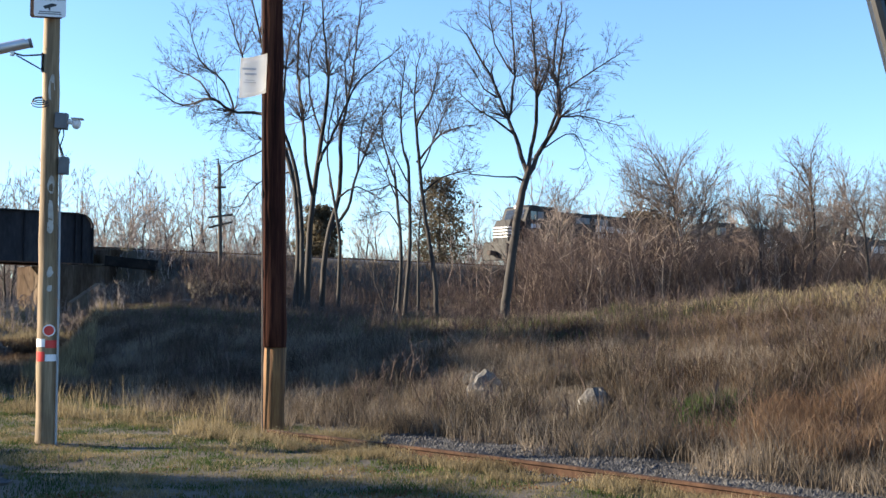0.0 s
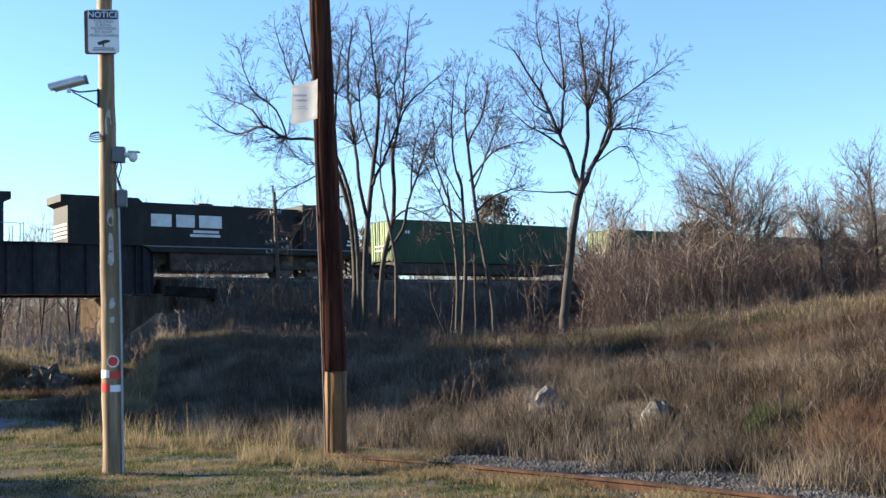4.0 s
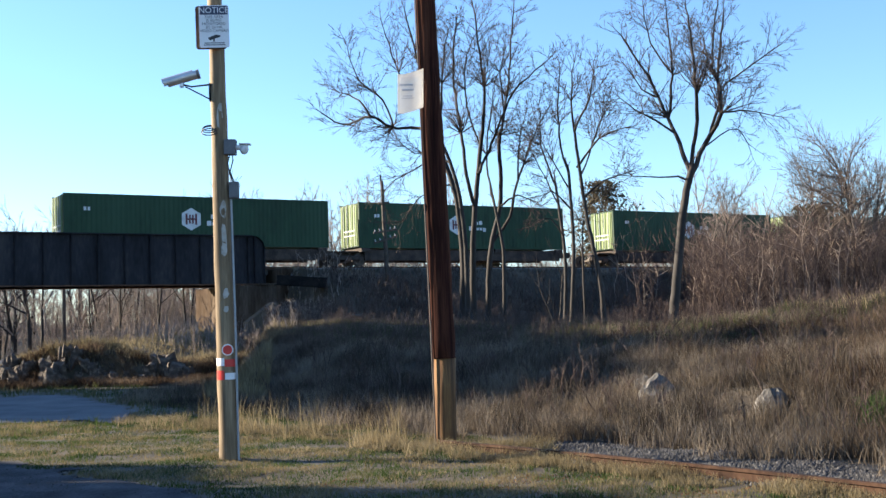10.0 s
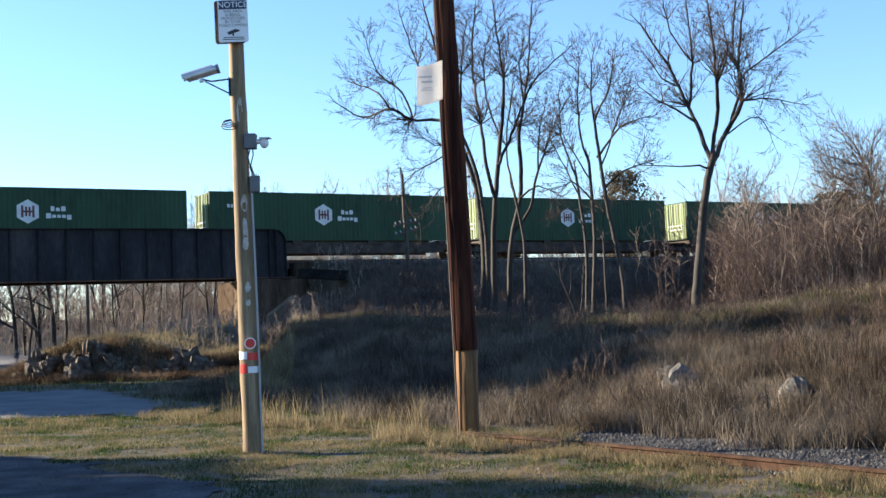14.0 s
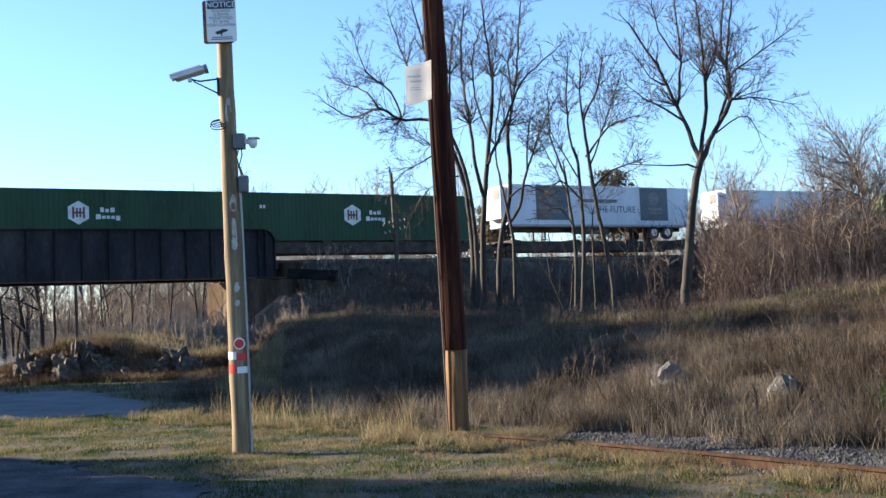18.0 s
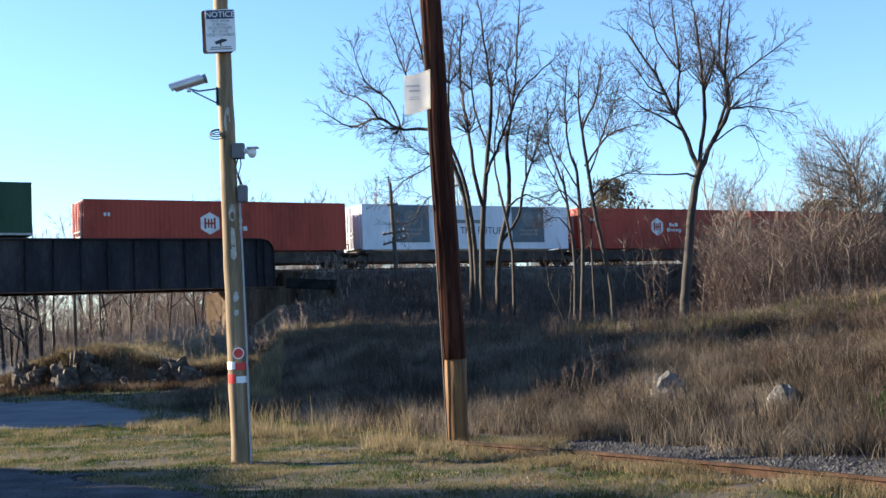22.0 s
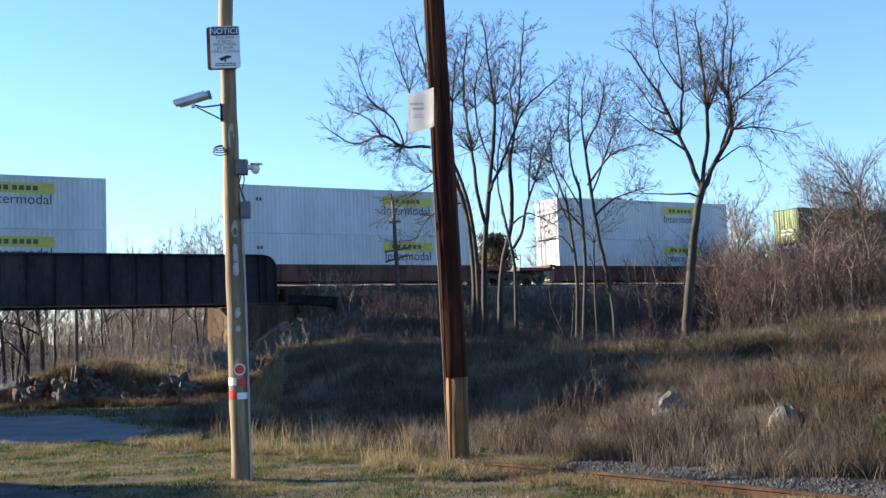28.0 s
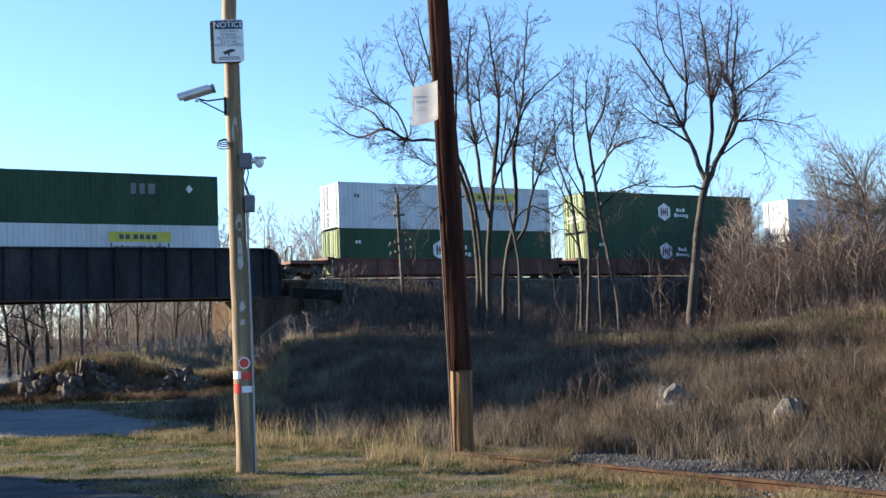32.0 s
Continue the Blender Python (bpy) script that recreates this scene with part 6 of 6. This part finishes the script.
grass("crest_green", 40000, (-7, 22, 22, 52), lambda x, y, rs: (bank_at(x, y) > 5.8 + rough_at(x, y, 3.0)) & (bank_at(x, y) < 14.0 + 8 * rs.random(len(x))) & (x > -6) & (x < 9 + 4 * rs.random(len(x))), 0.12, 0.36, 0.010, 0.02, 0.8, DULLGREEN, "short greenish grass near the bank's top", 117, 0.15, 10)
grass("russet_clump", 6500, (4.8, 8.5, 11.2, 15.2), lambda x, y, rs: ((x - 6.5) / 1.3) ** 2 + ((y - 13.1) / 1.2) ** 2 < 1 + 0.5 * rough_at(x, y, 1.0), 0.3, 0.85, 0.005, 0.011, 0.9, leafmat("red_straw", [(0.08, 0.048, 0.03), (0.155, 0.1, 0.064), (0.27, 0.19, 0.125)], region=0.9, thin=0.4), "tall reddish straw clump beside the siding", 114, 0.12, 20)
WISP = leafmat("bleached_grass", [(0.1, 0.084, 0.066), (0.18, 0.15, 0.118), (0.3, 0.255, 0.2)], region=0.8, thin=0.4, gain=1.6)
grass("pale_wisps", 13000, (-3.5, 14, 11, 34), lambda x, y, rs: bank_ok(x, y, rs) & (bank_at(x, y) < 6) & (rough_at(x, y, 1.9) + 0.6 * rough_at(y, x, 0.8) > 0.05), 0.28, 0.72, 0.0035, 0.007, 0.7, WISP, "bleached wisps of tall grass on the bank's face", 116, 0.11, 24)
LEAF = leafmat("fallen_brown_leaves", [(0.07, 0.026, 0.012), (0.14, 0.06, 0.028), (0.22, 0.11, 0.055)], region=1.0, thin=0.2)
grass("fallen_leaves", 5200, (-3.6, 3.2, 9.8, 13.2), lambda x, y, rs: lawn_ok(x, y, rs) & (rough_at(x, y, 2.1) - 0.25 * (y - 11) > 0.1), 0.012, 0.035, 0.02, 0.045, 1.5, LEAF, "scattered brown fallen leaves in the lawn", 118, 0.12, 10)
grass("straw_tuft", 900, (0.2, 1.5, 15.0, 16.2), lambda x, y, rs: ((x - 0.85) / 0.45) ** 2 + ((y - 15.5) / 0.25) ** 2 < 1, 0.14, 0.36, 0.005, 0.01, 1.1, STRAW, "bright straw tuft hanging over the siding", 106, 0.06, 14)
grass("green_patch", 1000, (4.5, 7.0, 13.5, 16.8), lambda x, y, rs: ((x - 5.75) ** 2 / 0.35 + (y - 15.1) ** 2 / 0.6 < 1 + 0.6 * rough_at(x, y, 0.8)) & (bank_at(x, y) > 0.9), 0.12, 0.34, 0.012, 0.03, 0.7, FRESH, "fresh green weeds at the foot of the bank", 119, 0.08, 10)
grass("railway_bank_grass", 36000, (-12, 50, 50, 100), lambda x, y, rs: (rail_w(x, y) > -19) & (rail_w(x, y) < -2.8) & (x * C31 + (y - 77.88) * S31 > -13), 0.2, 0.6, 0.02, 0.045, 0.7, DRY, "rough dry grass on the railway bank", 121, 0.3, 10)
grass("ledge_grass", 40000, (-30, -4, 39, 80), lambda x, y, rs: ((ground_at(x, y) > 0.35) | (y > 41)) & ~in_road(x, y) & (x > -19 - 0.17 * (y - 38)) & (x < -5 - 0.1 * (y - 34)), 0.15, 0.5, 0.014, 0.03, 0.9, STRAW, "tan dry grass over the rock ledge", 123, 0.25, 12)
grass("ledge_weeds", 9000, (-19, -5, 39, 46), lambda x, y, rs: (np.abs(y - 40.6 + 0.1 * (x + 10)) < 0.7) & (rough_at(x, y, 1.8) > -0.1), 0.25, 0.6, 0.012, 0.02, 0.8, STRAW, "tall tan weeds along the top of the ledge", 124, 0.14, 16)
grass("ledge_tufts", 24000, (-16.5, -5, 37.5, 43), lambda x, y, rs: (np.abs(y - 39.3 + 0.1 * (x + 10)) < 1.2) & (rough_at(x, y, 1.4) > -0.3), 0.15, 0.5, 0.010, 0.022, 1.6, RUSSET, "brown tangled growth hanging over the rock ledge", 129, 0.18, 16)
grass("lawn_straw", 22000, (-9, 5.2, 9.5, 22), lambda x, y, rs: lawn_ok(x, y, rs) & (rough_at(x, y, 2.6) + 0.5 * rough_at(y, x, 0.9) > 0.2), 0.03, 0.11, 0.005, 0.010, 1.2, STRAW, "dead straw patches in the lawn", 128, 0.06, 8)
grass("verge_grass", 16000, (-26, -3, 20, 42), lambda x, y, rs: ~in_road(x, y) & (ground_at(x, y) < 0.35) & (bank_at(x, y) < 1.5) & (x < -3), 0.06, 0.25, 0.010, 0.02, 0.7, LAWN, "thin grass on the verge of the road", 125, 0.12, 10)
grass("corner_grass", 5000, (-6.6, -4.2, 25.5, 36), lambda x, y, rs: (bank_at(x, y) > -0.2) & (np.abs(x + 5.1 + 0.13 * (y - 28)) < 0.75), 0.3, 0.8, 0.012, 0.022, 0.45, STRAW, "tall tan grass at the corner of the bank", 127, 0.15, 12)


# ---- stones ----
def boulder(name, x, y, z, sx, sy, sz, seed, material, label, group=""):
    rs = random.Random(seed)
    bm = bmesh.new()
    bmesh.ops.create_icosphere(bm, subdivisions=3, radius=1.0)
    off = Vector((seed * 3.1, seed * 1.7, 0))
    for v in bm.verts:
        n1 = noise.noise(v.co * 1.3 + off)
        n2 = noise.noise(v.co * 3.4 + off)
        v.co *= 1 + 0.42 * n1 + 0.2 * n2 + 0.08 * noise.noise(v.co * 8 + off)
        v.co.z = max(v.co.z, -0.6)
    ob = part(name, bm, material, m=pose(x, y, z, rs.uniform(-8, 8), rs.uniform(-8, 8), rs.uniform(0, 90)) @ Matrix.Diagonal((sx, sy, sz, 1)))
    return tagged(ob, label, "boulder", group)


def on_bank(t_dir, d):
    """The spot d metres behind the bank's foot, in a direction x / y."""
    y = (19.6 + 1.845 * d) / (1 + 1.55 * t_dir)
    return t_dir * y, y


for td, d, s, seed, lab in ((0.171, 2.35, (0.36, 0.28, 0.36), 5, "pale weathered limestone boulder in the dry grass"), (0.163, 2.9, (0.22, 0.2, 0.22), 8, "pale broken rock beside the boulder"), (0.2685, 2.05, (0.25, 0.22, 0.26), 12, "rounded pale boulder half hidden by weeds"), (0.033, 4.4, (0.24, 0.2, 0.18), 15, "grey rock high on the shaded bank")):
    x, y = on_bank(td, d)
    boulder("boulder", x, y, float(ground_at(x, y)) + s[2] * 0.15, *s, seed, STONE, lab, "rocks on the bank")

log = thing("fallen_branch", "pale fallen branch lying on the railway bank", "branch")
x0, y0 = -6.1, 52.0
lp_ = [(x0 + 0.45 * i, y0 + 0.1 * i, float(ground_at(x0 + 0.45 * i, y0 + 0.1 * i)) + 0.22 + 0.03 * i) for i in range(6)]
part("stem", bent(bmesh.new(), lp_, 0.07, 7), FARPOLE, log)
part("stub", bent(bmesh.new(), [lp_[3], (lp_[3][0] + 0.1, lp_[3][1], lp_[3][2] + 0.4)], 0.03, 6), FARPOLE, log)

# the rock ledge
rl = random.Random(33)


def slab(x, y, z, sx, sy, sz, seed):
    rs = random.Random(seed)
    bm = bmesh.new()
    bmesh.ops.create_cube(bm, size=2)
    bmesh.ops.subdivide_edges(bm, edges=bm.edges[:], cuts=2, use_grid_fill=True)
    off = Vector((seed * 2.3, 0, seed))
    for v in bm.verts:
        v.co *= 0.85 + 0.5 * noise.noise(v.co * 0.9 + off) + 0.3 * noise.noise(v.co * 2.3 + off)
    ob = part("ledge_rock", bm, LEDGE, m=pose(x, y, z, rs.uniform(-25, 10), rs.uniform(-14, 14), rs.uniform(-35, 35)) @ Matrix.Diagonal((sx, sy, sz, 1)))
    return tagged(ob, "jagged dark layered rock of the roadside ledge", "rock", "rocks of the ledge")


for i in range(40):
    x = -15.0 + i * 0.165 + rl.uniform(-0.25, 0.25)
    k = rl.random()
    y = 38.8 - 0.1 * (x + 10) + 0.8 * k + rl.uniform(-0.15, 0.15)
    s = rl.choice((0.12, 0.18, 0.25, 0.33))
    slab(x, y, float(ground_at(x, y)) + rl.uniform(-0.2, 0.0), s * rl.uniform(0.4, 0.8), s, s * rl.uniform(1.2, 2.3), 40 + i)


BED = mat("dark_siding_bed", [(0.018, 0.018, 0.02), (0.036, 0.036, 0.038), (0.066, 0.064, 0.064)], rough=0.95, spec=0.1, scale=3, fine=26, bump=1.0, dist=0.03)
sheet("siding_bed", lambda x, y: (near_spur(x, y) > -0.12 + 0.05 * rough_at(x, y, 0.5)) & (bank_at(x, y) < 0.1 + 0.12 * rough_at(x, y, 0.9)) & (y < 15.9), -0.5, 9.5, 7.7, 16.2, 0.08, 0.012, BED, "dark crushed-stone bed of the siding", "track bed")


# loose stones of the siding
def stones(name, n, spot, smin, smax, seed, material, label):
    rs = np.random.default_rng(seed)
    P = np.array([spot(rs) for _ in range(n)])
    P = np.column_stack([P, ground_at(P[:, 0], P[:, 1])])
    base = np.array([(1, 0, 0), (-1, 0, 0), (0, 1, 0), (0, -1, 0), (0, 0, 1), (0, 0, -1)], float)
    fc = np.array([(0, 2, 4), (2, 1, 4), (1, 3, 4), (3, 0, 4), (2, 0, 5), (1, 2, 5), (3, 1, 5), (0, 3, 5)])
    sc = rs.uniform(smin, smax, (n, 1, 1)) * rs.uniform(0.5, 1.2, (n, 1, 3))
    a = rs.uniform(0, 6.3, n)
    V = base[None] * sc * rs.uniform(0.7, 1.3, (n, 6, 1))
    V = np.stack([V[:, :, 0] * np.cos(a)[:, None] - V[:, :, 1] * np.sin(a)[:, None], V[:, :, 0] * np.sin(a)[:, None] + V[:, :, 1] * np.cos(a)[:, None], V[:, :, 2]], 2)
    V = V + P[:, None, :]
    F = fc[None] + (np.arange(n) * 6)[:, None, None]
    return tagged(raw(name, V.reshape(-1, 3), F.reshape(-1, 3), material), label, "gravel", kind="stuff")


def spur_spot(rs):
    i = rs.integers(0, len(SPUR))
    return SPUR[i][0] + rs.uniform(-0.1, (19.3 - SPUR[i][1]) / 1.55 - SPUR[i][0]) + 0.08 * rs.normal(), SPUR[i][1] + rs.uniform(-0.2, 0.2)


def far_spot(rs):
    d, u = rs.uniform(-0.5, 0.7), rs.uniform(0, 1)
    x = -4.5 + 7.0 * u
    return x, 19.6 + 1.845 * d - 1.55 * x


stones("siding_gravel", 34000, spur_spot, 0.016, 0.038, 131, GRAVEL, "loose grey gravel beside the siding")
stones("siding_gravel", 220, spur_spot, 0.03, 0.06, 132, STONE, "scattered pale stones beside the siding")
stones("ditch_gravel", 5000, far_spot, 0.012, 0.035, 133, GRAVEL, "dark gravel at the foot of the shaded bank")


def drive_spot(rs):
    while True:
        x, y = rs.uniform(-8, -2.6), rs.uniform(9.5, 18)
        if bool(in_drive(np.array(x), np.array(y))):
            return x, y


stones("drive_gravel", 9000, drive_spot, 0.01, 0.028, 135, GRAVEL, "rough loose gravel on the driveway")
stones("lawn_pebbles", 300, lambda rs: (rs.uniform(-6, 1), rs.uniform(12, 17)), 0.012, 0.03, 134, STONE, "small pale pebbles in the lawn")

motions()
